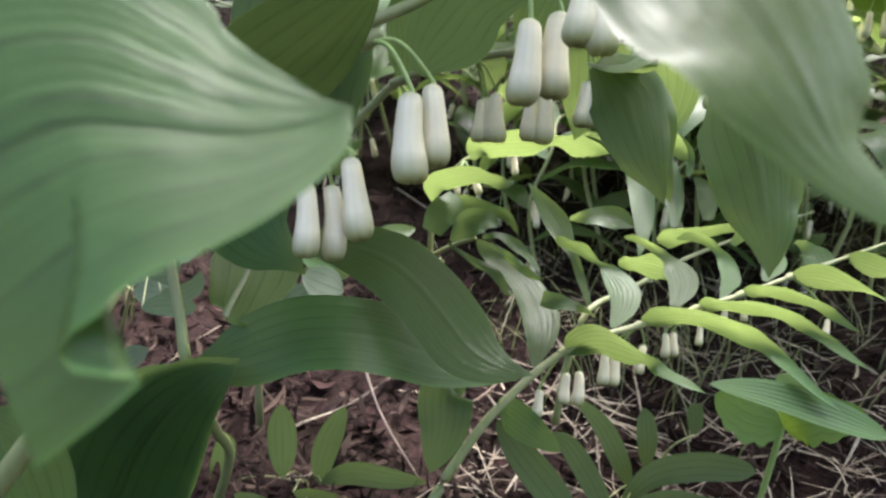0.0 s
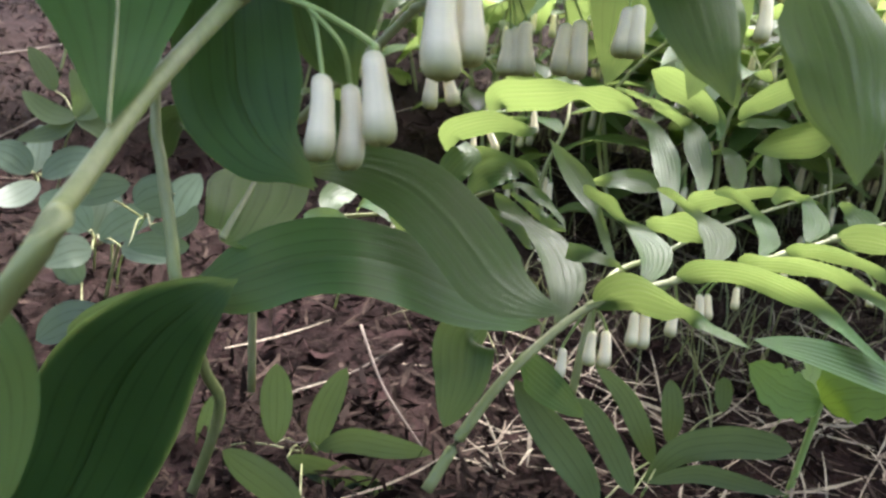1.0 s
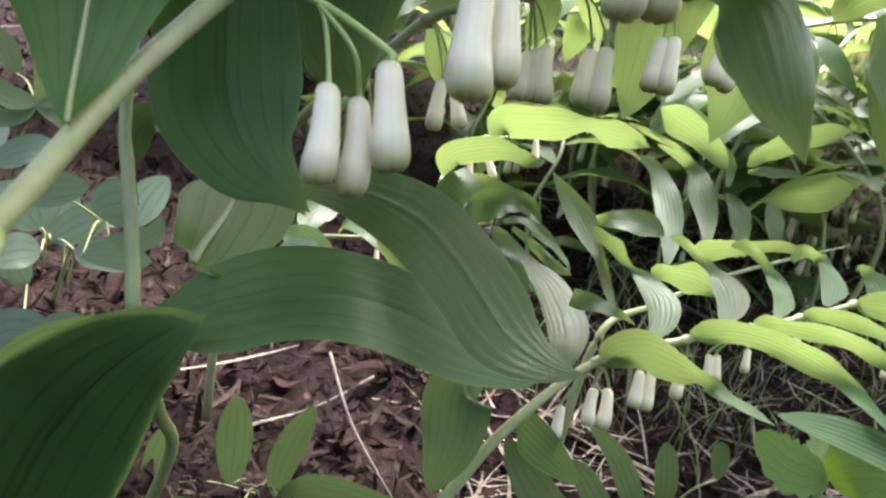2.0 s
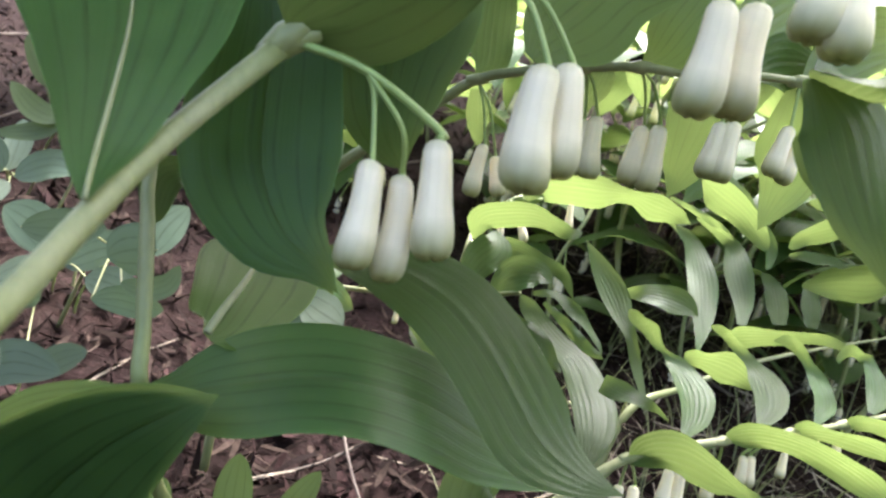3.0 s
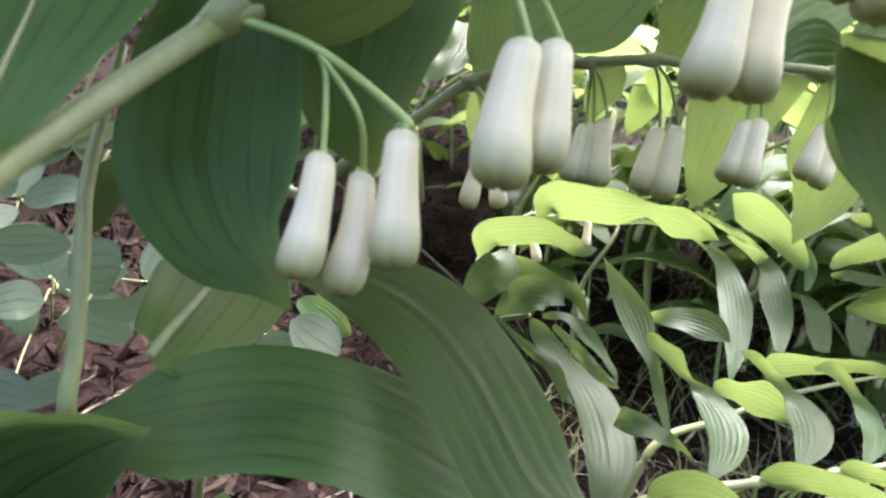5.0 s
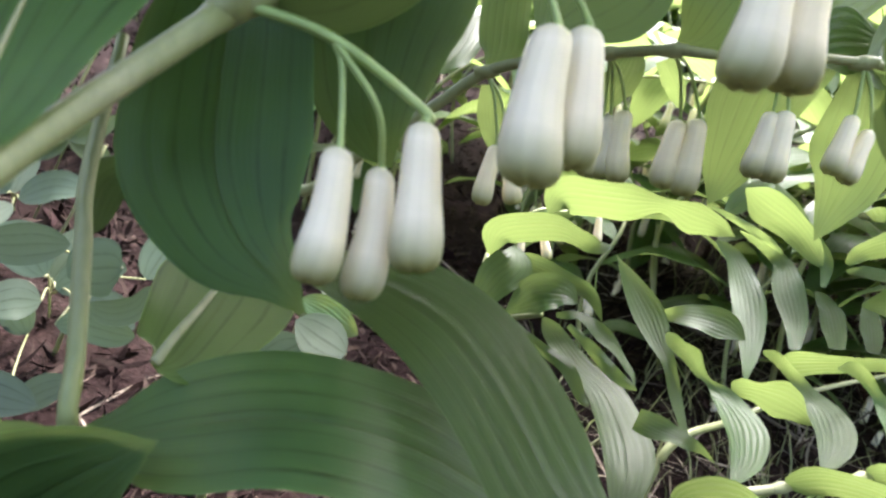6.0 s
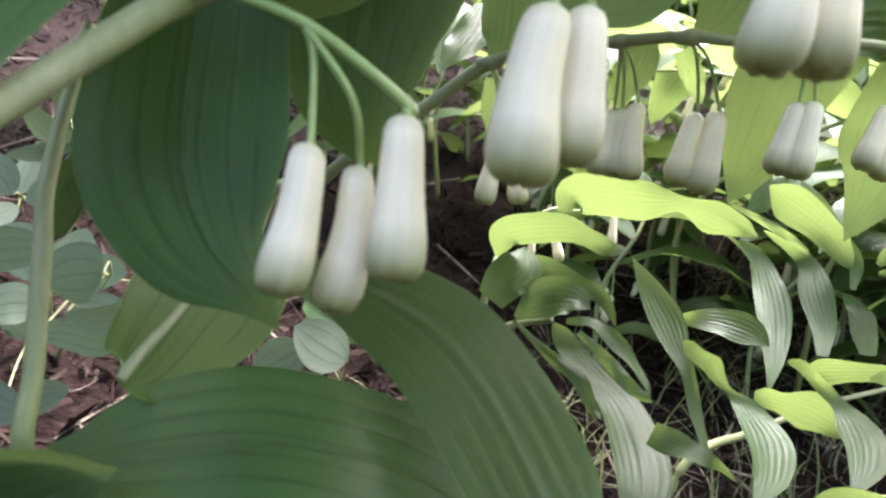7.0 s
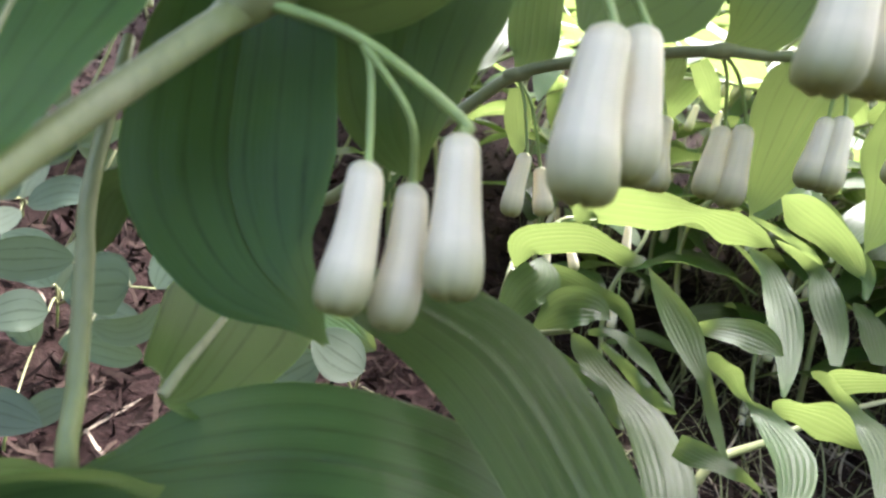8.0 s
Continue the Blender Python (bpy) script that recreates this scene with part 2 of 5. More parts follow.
def leaf_mesh(points, width, facing, cup=0.12, wave=0.0, blunt=0.75, foot=0.55, steps=26, sides=5, seed=0, name="leaf", lobes=0, pleats=0.012, shape=None):
    """A blade along a line of points. facing: one or more directions that its upper side looks to, from foot to tip.
    cup: how far the edges rise, as a share of the half width. wave: how far the rim ripples, in metres.
    shape: how wide it is at each of the points, as a share of the width."""
    pts, facing = vectors(points), vectors(facing if isinstance(facing, list) else [facing])
    rng = random.Random(seed)
    ph1, ph2, k1, k2 = rng.uniform(0, 6), rng.uniform(0, 6), rng.uniform(1.3, 2.2), rng.uniform(1.5, 2.8)
    peak = foot / (foot + blunt)
    top = peak ** foot * (1 - peak) ** blunt
    outline = [Vector((w, 0, 0)) for w in shape or ()]
    verts, uvs, faces = [], [], []
    cols = 2 * sides + 1
    for i in range(steps + 1):
        s = i / steps
        p = curve_at(pts, s)
        t = (curve_at(pts, min(1, s + 0.01)) - curve_at(pts, max(0, s - 0.01))).normalized()
        n = curve_at(facing, s) if len(facing) > 1 else facing[0]
        side = t.cross(n).normalized()
        n = side.cross(t).normalized()
        half = 0.5 * width * (s ** foot * (1 - s) ** blunt / top if 0 < s < 1 else 0.0)
        if shape:
            half = 0.5 * width * max(0.0, curve_at(outline, s).x) * min(1.0, 12 * (1 - s) + 0.05) ** 0.5
        half = max(half, 0.0004 if s < 0.5 else 0.00005)
        if lobes:
            half *= 0.72 + 0.28 * abs(math.sin(s * lobes * 3.1416)) ** 0.7
        for j in range(cols):
            v = (j - sides) / sides
            rip = math.sin(s * 6.28 * (k1 if v < 0 else k2) + (ph1 if v < 0 else ph2))
            lift = 0.7 * cup * half * v * v + wave * rip * v * v * min(1, 4 * s) * min(1, 3 * (1 - s))
            lift -= 0.012 * half * max(0, 1 - abs(v) * 8)
            lift += pleats * half * math.cos(v * 22)
            verts.append(p + side * (v * half) + n * lift)
            uvs.append((0.5 + 0.5 * v, s))
    for i in range(steps):
        for j in range(cols - 1):
            a = i * cols + j
            faces.append((a, a + 1, a + cols + 1, a + cols))
    return raw_mesh(name, verts, faces, uvs)


SEED = [0]


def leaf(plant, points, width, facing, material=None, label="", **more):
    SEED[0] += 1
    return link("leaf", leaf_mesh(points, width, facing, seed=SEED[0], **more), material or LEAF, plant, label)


def tube_mesh(points, radii, sides=10, steps=None, name="stem", squash=1.0):
    pts = vectors(points)
    steps = steps or 6 * (len(pts) - 1)
    verts, faces = [], []
    ref = Vector((0.3, 0.2, 0.9))
    for i in range(steps + 1):
        s = i / steps
        p = curve_at(pts, s)
        t = (curve_at(pts, min(1, s + 0.01)) - curve_at(pts, max(0, s - 0.01))).normalized()
        u = t.cross(ref if abs(t.dot(ref)) < 0.95 else RIGHT).normalized()
        w = t.cross(u)
        x = s * (len(radii) - 1)
        k = min(int(x), len(radii) - 2)
        r = radii[k] + (radii[k + 1] - radii[k]) * (x - k)
        for j in range(sides):
            a = 6.2832 * j / sides
            q = r * (1 + 0.07 * math.cos(3 * a))
            verts.append(p + u * (q * math.cos(a)) + w * (q * squash * math.sin(a)))
    for i in range(steps):
        for j in range(sides):
            a, b = i * sides + j, i * sides + (j + 1) % sides
            faces.append((a, b, b + sides, a + sides))
    faces += [tuple(range(sides))[::-1], tuple(steps * sides + j for j in range(sides))]
    return raw_mesh(name, verts, faces)


def stem(plant, points, radii, material=None, label="", name="stem", sides=10):
    return link(name, tube_mesh(points, radii, sides, name=name), material or STEM, plant, label)


def joint(plant, at, along, radius):
    """The swollen joint of a stem from which leaves and flowers spring, a part of the plant."""
    at, along = Vector(at), Vector(along).normalized()
    line = [at + along * (d * radius) for d in (-2.4, -1.2, 0.0, 1.2, 2.4)]
    return link("joint", tube_mesh(line, [0.95 * radius, 1.18 * radius, 1.42 * radius, 1.2 * radius, 0.9 * radius], 12, 12, "joint"), STEM, plant, "pale swollen stem joint")


PROFILE = [(0.0, 0.02), (0.012, 0.06), (0.04, 0.095), (0.09, 0.115), (0.2, 0.124), (0.35, 0.131), (0.5, 0.142), (0.64, 0.158), (0.76, 0.171),
           (0.86, 0.171), (0.92, 0.157), (0.96, 0.133), (0.985, 0.1), (1.0, 0.05)]


def flower_mesh(foot, mouth, fat=1.0, seed=0, name="flower"):
    """A hanging tube from its foot to its mouth: waisted, swollen near the mouth, six short lobes that turn out a little."""
    foot, mouth = Vector(foot), Vector(mouth)
    axis = mouth - foot
    length = axis.length
    axis.normalize()
    rng = random.Random(seed)
    spin, bend = rng.uniform(0, 6.28), rng.uniform(-0.04, 0.04)
    u = axis.cross(Vector((0.2, 0.9, 0.1))).normalized()
    w = axis.cross(u)
    sides = 24
    verts, uvs, faces = [], [], []
    rings = list(PROFILE)
    for s, r in rings + [(0.985, 0.025), (0.93, 0.012)]:
        inner = len(verts) >= len(rings) * sides
        for j in range(sides):
            a = 6.2832 * j / sides
            lobe = math.cos(6 * a + spin)
            mouthness = max(0.0, (s - 0.85) / 0.15)
            rr = r * fat * length * (1 + 0.018 * lobe * min(1, s * 3) + (0.0 if inner else 0.05 * mouthness * lobe))
            drop = s + (0.0 if inner else 0.012 * mouthness * lobe)
            c = foot + axis * (drop * length) + u * (bend * length * math.sin(3.14 * s))
            verts.append(c + u * (rr * math.cos(a)) + w * (rr * math.sin(a)))
            uvs.append((j / sides, s))
    for i in range(len(rings) + 1):
        for j in range(sides):
            a, b = i * sides + j, i * sides + (j + 1) % sides
            faces.append((a, b, b + sides, a + sides))
    faces.append(tuple(range(sides))[::-1])
    last = (len(rings) + 1) * sides
    faces.append(tuple(last + j for j in range(sides)))
    return raw_mesh(name, verts, faces, uvs)


def midrib(blade, points, radius):
    """The pale raised rib along a leaf's middle, a part of the leaf."""
    rib = new("midrib", tube_mesh(points, [radius, radius * 0.9, radius * 0.6, radius * 0.2], 8, 24, "midrib", 0.7))
    rib.data.materials.append(STEM)
    rib.parent = blade
    rib["label"] = "pale yellow-green midrib"
    return rib


def flower(plant, node, foot, mouth, fat=1.0, sag=0.25, thin=0.0006, via=None):
    """One flower on its stalk, which arches from the node to the flower's foot."""
    SEED[0] += 1
    node, foot, mouth = Vector(node), Vector(foot), Vector(mouth)
    fl = link("flower", flower_mesh(foot, mouth, fat, SEED[0]), FLOWER, plant)
    down = (foot - mouth).normalized()
    middle = Vector(via) if via else node.lerp(foot, 0.5) + UP * sag * (node - foot).length
    line = [node, middle, foot + down * 0.1 * (middle - foot).length, foot - down * 0.0006]
    stalk = new("pedicel", tube_mesh(line, [thin * 1.1, thin, thin, thin * 1.6], 8, 18, "pedicel"))
    stalk.data.materials.append(STALK)
    stalk.parent = fl
    return fl


# ---- the ground ----
def ground_height(x, y):
    rise = -0.026 + (0.2 * max(0.0, y - 0.34) if y < 3 else 0.532 + 0.02 * (y - 3))
    bumps = 0.012 * noise.noise(Vector((x * 7, y * 7, 0.3))) + 0.005 * noise.noise(Vector((x * 28, y * 28, 1.7)))
    return rise + bumps * (1 if y < 3 else 3)


def ground():
    xs = [-400, -120, -40, -12, -5, -3] + [-1.8 + 0.03 * i for i in range(121)] + [3, 5, 12, 40, 120, 400]
    ys = [-400, -120, -40, -12, -4, -1.5, -0.8, -0.4] + [-0.2 + 0.025 * i for i in range(110)] + [2.8, 3.2, 4, 6, 10, 20, 60, 150, 400]
    verts = [(x, y, ground_height(x, y)) for y in ys for x in xs]
    w = len(xs)
    faces = [(j * w + i, j * w + i + 1, (j + 1) * w + i + 1, (j + 1) * w + i) for j in range(len(ys) - 1) for i in range(w - 1)]
    ob = link("ground", raw_mesh("ground", verts, faces), SOIL)
    return tagged(ob, "dark reddish-brown woodland soil sloping up gently", "ground", kind="structure")


ground()


def litter(name, count, long, wide, area, material, label, curl=0.4, seed=1, lift=0.004, tilt=0.35):
    """Loose flat scraps strewn over the soil, crossing one another."""
    rng = random.Random(seed)
    verts, faces = [], []
    for _ in range(count):
        y = area[2] + (area[3] - area[2]) * rng.random() ** 1.5
        x = rng.uniform(area[0], area[1]) * (0.55 + 0.5 * (y - area[2]))
        l, w = rng.uniform(*long), rng.uniform(*wide)
        turn = Euler((rng.gauss(0, tilt), rng.gauss(0, tilt), rng.uniform(0, 6.28))).to_matrix()
        base = Vector((x, y, ground_height(x, y) + rng.uniform(0, lift) + 0.001))
        c, bow = rng.uniform(-curl, curl), rng.uniform(-0.25, 0.25)
        n = len(verts)
        for k in range(5):
            s = k / 4 - 0.5
            half = w * (0.5 - abs(s) * rng.uniform(0.4, 0.95))
            mid = Vector((s * l, bow * l * (s * s - 0.1), c * l * (0.12 - s * s)))
            for v in (-1, 1):
                verts.append(base + turn @ (mid + Vector((0, v * half, -0.3 * half))))
        faces += [(n + 2 * k, n + 2 * k + 1, n + 2 * k + 3, n + 2 * k + 2) for k in range(4)]
    ob = link(name, raw_mesh(name, verts, faces), material)
    return tagged(ob, label, "leaf litter", kind="stuff")


litter("bark_litter", 42000, (0.005, 0.02), (0.0007, 0.0034), (-0.9, 1.1, 0.2, 1.3), CHIPS, "shredded reddish-brown bark and leaf litter on soil", seed=3, lift=0.008, tilt=0.5)
litter("dead_leaf", 1500, (0.008, 0.03), (0.004, 0.012), (-1.0, 1.2, 0.12, 1.6), DEAD, "curled dead brown leaves lying on soil", curl=1.2, seed=5, lift=0.008, tilt=0.5)
litter("dry_straw", 420, (0.02, 0.07), (0.0006, 0.002), (-1.0, 1.2, 0.12, 1.6), STRAW, "thin pale dry stalks strewn over soil", seed=7, lift=0.012, tilt=0.2)
litter("dry_straw", 2600, (0.01, 0.05), (0.0006, 0.002), (0.04, 1.0, 0.27, 1.2), STRAW, "pale dry grass stalks lying between the plants", seed=9, lift=0.015, tilt=0.25)


def twig(points, radius):
    ob = link("twig", tube_mesh(points, [radius, radius * 0.8, radius * 0.5], 7, name="twig"), TWIG)
    return tagged(ob, "thin bare grey-brown twig lying on litter", "twig", "twigs on the ground")


rng = random.Random(11)
for _ in range(60):
    y = 0.22 + 1.0 * rng.random() ** 1.4
    x = rng.uniform(-0.6, 0.75) * (0.5 + y)
    a, l = rng.uniform(0, 6.28), rng.uniform(0.03, 0.12)
    ends = [Vector((x + d * l * math.cos(a) + rng.uniform(-0.004, 0.004), y + d * l * math.sin(a), 0)) for d in (-0.5, 0, 0.5)]
    for i, e in enumerate(ends):
        e.z = ground_height(e.x, e.y) + 0.006 + (rng.uniform(0, 0.012) if i == 2 else 0.002)
    twig(ends, rng.uniform(0.0006, 0.0016))


# ---- the near arching plant with three cream bells ----
near = thing("solomons_seal", (-0.16, 0.13, -0.03), "arching Solomon's seal with pale stem and drooping cream bells close by", "plant", "solomon's seal plants")
stem(near, [(-0.16, 0.13, -0.03), (-0.0627, 0.1199, 0.0989), (-0.0628, 0.1348, 0.1058), (-0.0625, 0.1457, 0.1101), (-0.0588, 0.1702, 0.1244), (-0.0487, 0.1938, 0.1425)], [0.0023, 0.0022, 0.0021, 0.002, 0.0019, 0.0019, 0.0019, 0.0019, 0.0019, 0.0021])
stem(near, [(-0.0487, 0.1938, 0.1425), (-0.0332, 0.1994, 0.1540), (-0.0231, 0.2031, 0.1629), (-0.0021, 0.2061, 0.1730), (0.0139, 0.2102, 0.1835), (0.0341, 0.2142, 0.1902), (0.0675, 0.2068, 0.1953), (0.0863, 0.2006, 0.1932)], [0.0021, 0.0018, 0.0017, 0.0016, 0.0015, 0.0014, 0.0012, 0.0008])
N1, N2, N3, N4 = (-0.0477, 0.1944, 0.1444), (-0.0152, 0.2029, 0.1625), (0.0238, 0.2113, 0.1874), (0.0384, 0.2058, 0.1905)
flower(near, (-0.0331, 0.1939, 0.1425), (-0.0286, 0.1899, 0.1283), (-0.0278, 0.1839, 0.1100), 1.04, via=(-0.0310, 0.1936, 0.1389), thin=0.0005)
flower(near, (-0.0331, 0.1939, 0.1425), (-0.0230, 0.1964, 0.1260), (-0.0217, 0.1903, 0.1073), 0.99, via=(-0.0249, 0.1929, 0.1347), thin=0.0005)
flower(near, N1, (-0.0182, 0.1947, 0.1340), (-0.0145, 0.1881, 0.1139), 1.04, via=(-0.0331, 0.1939, 0.1425), thin=0.0008)
flower(near, N2, (-0.0033, 0.1947, 0.1511), (-0.0021, 0.1877, 0.1295), 1.16)
flower(near, N2, (0.0017, 0.2015, 0.1526), (0.0036, 0.1949, 0.1324), 1.10)
flower(near, N3, (0.0256, 0.2025, 0.1699), (0.0241, 0.1957, 0.1491), 1.16)
flower(near, N3, (0.0339, 0.2082, 0.1719), (0.0329, 0.2013, 0.1505), 1.16)
flower(near, N4, (0.0364, 0.1910, 0.1837), (0.0346, 0.1848, 0.1647), 1.16)
flower(near, N4, (0.0403, 0.1907, 0.1829), (0.0409, 0.1842, 0.1630), 1.16)
joint(near, N1, (0.6, 0.2, 0.75), 0.0022)
joint(near, N2, (0.5, 0.1, 0.3), 0.0017)
A_RIB = [(-0.0613, 0.1558, 0.1190), (-0.0639, 0.1633, 0.1239), (-0.0665, 0.1726, 0.1322), (-0.0704, 0.1843, 0.1417), (-0.0768, 0.1975, 0.1524), (-0.0847, 0.2122, 0.1692)]
midrib(leaf(near, A_RIB, 0.0399, [(-0.20, -0.58, 0.79), (0.29, -0.53, 0.80), (0.12, -0.62, 0.78), (0.03, -0.62, 0.78), (-0.05, -0.71, 0.70), (-0.12, -0.77, 0.62)], shape=[0.03, 0.24, 0.50, 0.82, 1.00, 0.44], cup=0.16, sides=14, pleats=0.008), A_RIB, 0.0005)
leaf(near, [(-0.0593, 0.2184, 0.1566), (-0.0541, 0.2116, 0.1442), (-0.0522, 0.2068, 0.1316), (-0.0495, 0.2022, 0.1202), (-0.0432, 0.1992, 0.1104), (-0.0353, 0.1972, 0.1053), (-0.0294, 0.1960, 0.1013)], 0.0303, [(0.03, 0.88, -0.47), (-0.05, 0.90, -0.43), (-0.05, 0.93, -0.37), (-0.06, 0.93, -0.36), (-0.03, 0.94, -0.35), (0.01, 0.95, -0.32), (0.01, 0.95, -0.32)], shape=[0.43, 0.84, 0.99, 1.00, 0.70, 0.28, 0.01], cup=0.12, sides=14, pleats=0.008)
# hidden second layer of the hanging leaf, added to block light shining through
leaf(near, [(-0.0606, 0.2215, 0.1571), (-0.0554, 0.2147, 0.1443), (-0.0536, 0.2097, 0.1313), (-0.0508, 0.2051, 0.1196), (-0.0443, 0.2020, 0.1096), (-0.0361, 0.2001, 0.1044), (-0.0304, 0.1987, 0.0998)], 0.0301, [(0.03, 0.89, -0.46), (0.02, 0.91, -0.41), (0.01, 0.93, -0.36), (0.00, 0.94, -0.33), (0.00, 0.95, -0.31), (0.01, 0.95, -0.31), (0.01, 0.95, -0.31)], shape=[0.42, 0.85, 0.99, 1.00, 0.69, 0.28, 0.01], cup=0.12, sides=14, pleats=0.008)
leaf(near, [(-0.0477, 0.1929, 0.1462), (-0.0383, 0.1909, 0.1536), (-0.0256, 0.1898, 0.1638), (-0.0114, 0.1918, 0.1772)], 0.03, [(0, 0.75, 0.65), (0, 0.8, 0.55)], cup=0.1, sides=12, pleats=0.01)
leaf(near, [(-0.0424, 0.2290, 0.1749), (-0.0345, 0.2249, 0.1653), (-0.0314, 0.2207, 0.1554), (-0.0307, 0.2173, 0.1444), (-0.0295, 0.2162, 0.1345), (-0.0268, 0.2168, 0.1280), (-0.0232, 0.2179, 0.1236)], 0.0328, [(0.04, 0.93, -0.37), (-0.06, 0.91, -0.42), (-0.08, 0.93, -0.35), (-0.16, 0.96, -0.22), (-0.19, 0.98, -0.07), (-0.09, 0.99, 0.10), (-0.09, 0.99, 0.10)], shape=[0.39, 1.00, 1.00, 0.79, 0.59, 0.32, 0.02], cup=0.1, sides=12, pleats=0.005)
leaf(near, [(-0.0026, 0.2290, 0.1524), (0.0002, 0.2324, 0.1584), (0.0057, 0.2360, 0.1656), (0.0130, 0.2399, 0.1745), (0.0233, 0.2428, 0.1790), (0.0369, 0.2452, 0.1811)], 0.0271, [(0.26, -0.89, 0.38), (0.35, -0.90, 0.26), (0.28, -0.94, 0.21), (0.26, -0.95, 0.14), (0.19, -0.98, 0.08), (0.19, -0.98, 0.08)], shape=[0.15, 0.64, 1.00, 0.90, 0.61, 0.04], cup=0.1, sides=12, pleats=0.005)
# unseen twin behind the broad leaf over the bells, added to dim its backlight
leaf(near, [(-0.0431, 0.2342, 0.1753), (-0.0349, 0.2302, 0.1664), (-0.0317, 0.2259, 0.1561), (-0.0312, 0.2225, 0.1450), (-0.0301, 0.2214, 0.1349), (-0.0274, 0.2220, 0.1283), (-0.0239, 0.2230, 0.1237)], 0.0315, [(0.04, 0.93, -0.38), (-0.06, 0.90, -0.43), (-0.09, 0.93, -0.35), (-0.16, 0.96, -0.22), (-0.20, 0.98, -0.08), (-0.09, 0.99, 0.10), (-0.09, 0.99, 0.10)], shape=[0.34, 0.98, 1.00, 0.78, 0.57, 0.30, 0.02], cup=0.1, sides=12, pleats=0.005)
leaf(near, [(-0.0402, 0.2054, 0.1528), (-0.0388, 0.2138, 0.1625), (-0.0380, 0.2184, 0.1769), (-0.0364, 0.2186, 0.1936)], 0.028, FRONT, sides=12, pleats=0.01)
leaf(near, [(0.0414, 0.1920, 0.1607), (0.0478, 0.1891, 0.1547), (0.0506, 0.1850, 0.1475), (0.0531, 0.1810, 0.1405), (0.0557, 0.1785, 0.1353), (0.0580, 0.1765, 0.1300)], 0.0183, [(0.04, 0.91, -0.40), (-0.02, 0.88, -0.48), (0.02, 0.87, -0.49), (0.02, 0.89, -0.46), (0.12, 0.93, -0.35), (0.12, 0.93, -0.35)], shape=[0.27, 0.98, 1.00, 0.68, 0.33, 0.03], cup=0.2, wave=0.001, sides=12, pleats=0.006)
# hidden copy just behind this blade, added as a light blocker
leaf(near, [(0.0438, 0.1983, 0.1615), (0.0505, 0.1953, 0.1553), (0.0535, 0.1911, 0.1477), (0.0561, 0.1870, 0.1404), (0.0589, 0.1844, 0.1349), (0.0613, 0.1823, 0.1293)], 0.0191, [(0.04, 0.92, -0.40), (-0.02, 0.88, -0.47), (0.02, 0.88, -0.48), (0.03, 0.89, -0.45), (0.11, 0.93, -0.34), (0.11, 0.93, -0.34)], shape=[0.27, 0.98, 1.00, 0.68, 0.33, 0.03], cup=0.2, wave=0.001, sides=12, pleats=0.006)
leaf(near, [(0.0658, 0.1760, 0.1584), (0.0705, 0.1730, 0.1526), (0.0739, 0.1679, 0.1436), (0.0753, 0.1631, 0.1352), (0.0764, 0.1596, 0.1278), (0.0762, 0.1560, 0.1202)], 0.0234, [(0.02, 0.90, -0.44), (-0.08, 0.86, -0.51), (-0.08, 0.86, -0.51), (-0.12, 0.87, -0.48), (0.03, 0.91, -0.42), (0.03, 0.91, -0.42)], shape=[0.21, 0.83, 1.00, 0.82, 0.43, 0.03], cup=0.2, wave=0.001, sides=12, pleats=0.006)
# likewise a hidden copy behind the second blade, to keep backlight out
leaf(near, [(0.0684, 0.1833, 0.1582), (0.0734, 0.1803, 0.1522), (0.0769, 0.1750, 0.1427), (0.0784, 0.1700, 0.1339), (0.0797, 0.1664, 0.1262), (0.0795, 0.1627, 0.1182)], 0.0244, [(0.02, 0.90, -0.44), (-0.08, 0.86, -0.50), (-0.08, 0.86, -0.50), (-0.12, 0.87, -0.47), (0.03, 0.91, -0.42), (0.03, 0.91, -0.42)], shape=[0.21, 0.83, 1.00, 0.82, 0.43, 0.03], cup=0.2, wave=0.001, sides=12, pleats=0.006)
leaf(near, [(0.0474, 0.1952, 0.1582), (0.0465, 0.1856, 0.1610), (0.0498, 0.1812, 0.1641), (0.0563, 0.1781, 0.1710)], 0.018, [(0, -0.4, 0.9), (0, -0.4, 0.9)], cup=0.1, sides=12, pleats=0.01)

# ---- a plant that leans in right before the lens at the start ----
front = thing("solomons_seal", (-0.2, 0.02, 0.0), "Solomon's seal shoot with broad leaves leaning in close to the camera", "plant", "solomon's seal plants")
stem(front, [(-0.2, 0.02, 0.0), (-0.16, 0.04, 0.1), (-0.13, 0.05, 0.18), (-0.09, 0.06, 0.235), (0.0, 0.055, 0.262), (0.08, 0.06, 0.255)], [0.0034, 0.003, 0.0028, 0.0024, 0.002, 0.001])
leaf(front, [(-0.0370, 0.0595, 0.1552), (-0.0306, 0.0609, 0.1601), (-0.0259, 0.0626, 0.1623), (-0.0204, 0.0636, 0.1623), (-0.0150, 0.0644, 0.1618), (-0.0103, 0.0654, 0.1621), (-0.0065, 0.0667, 0.1629), (-0.0040, 0.0681, 0.1641)], 0.0467, [(-0.15, -0.87, 0.46), (-0.11, -0.83, 0.54), (0.06, -0.75, 0.66), (0.14, -0.66, 0.74), (0.12, -0.59, 0.80), (0.05, -0.58, 0.81), (-0.01, -0.59, 0.81), (-0.01, -0.59, 0.81)], shape=[0.99, 1.00, 0.92, 0.73, 0.54, 0.37, 0.21, 0.02], cup=0.1, sides=14, pleats=0.006)
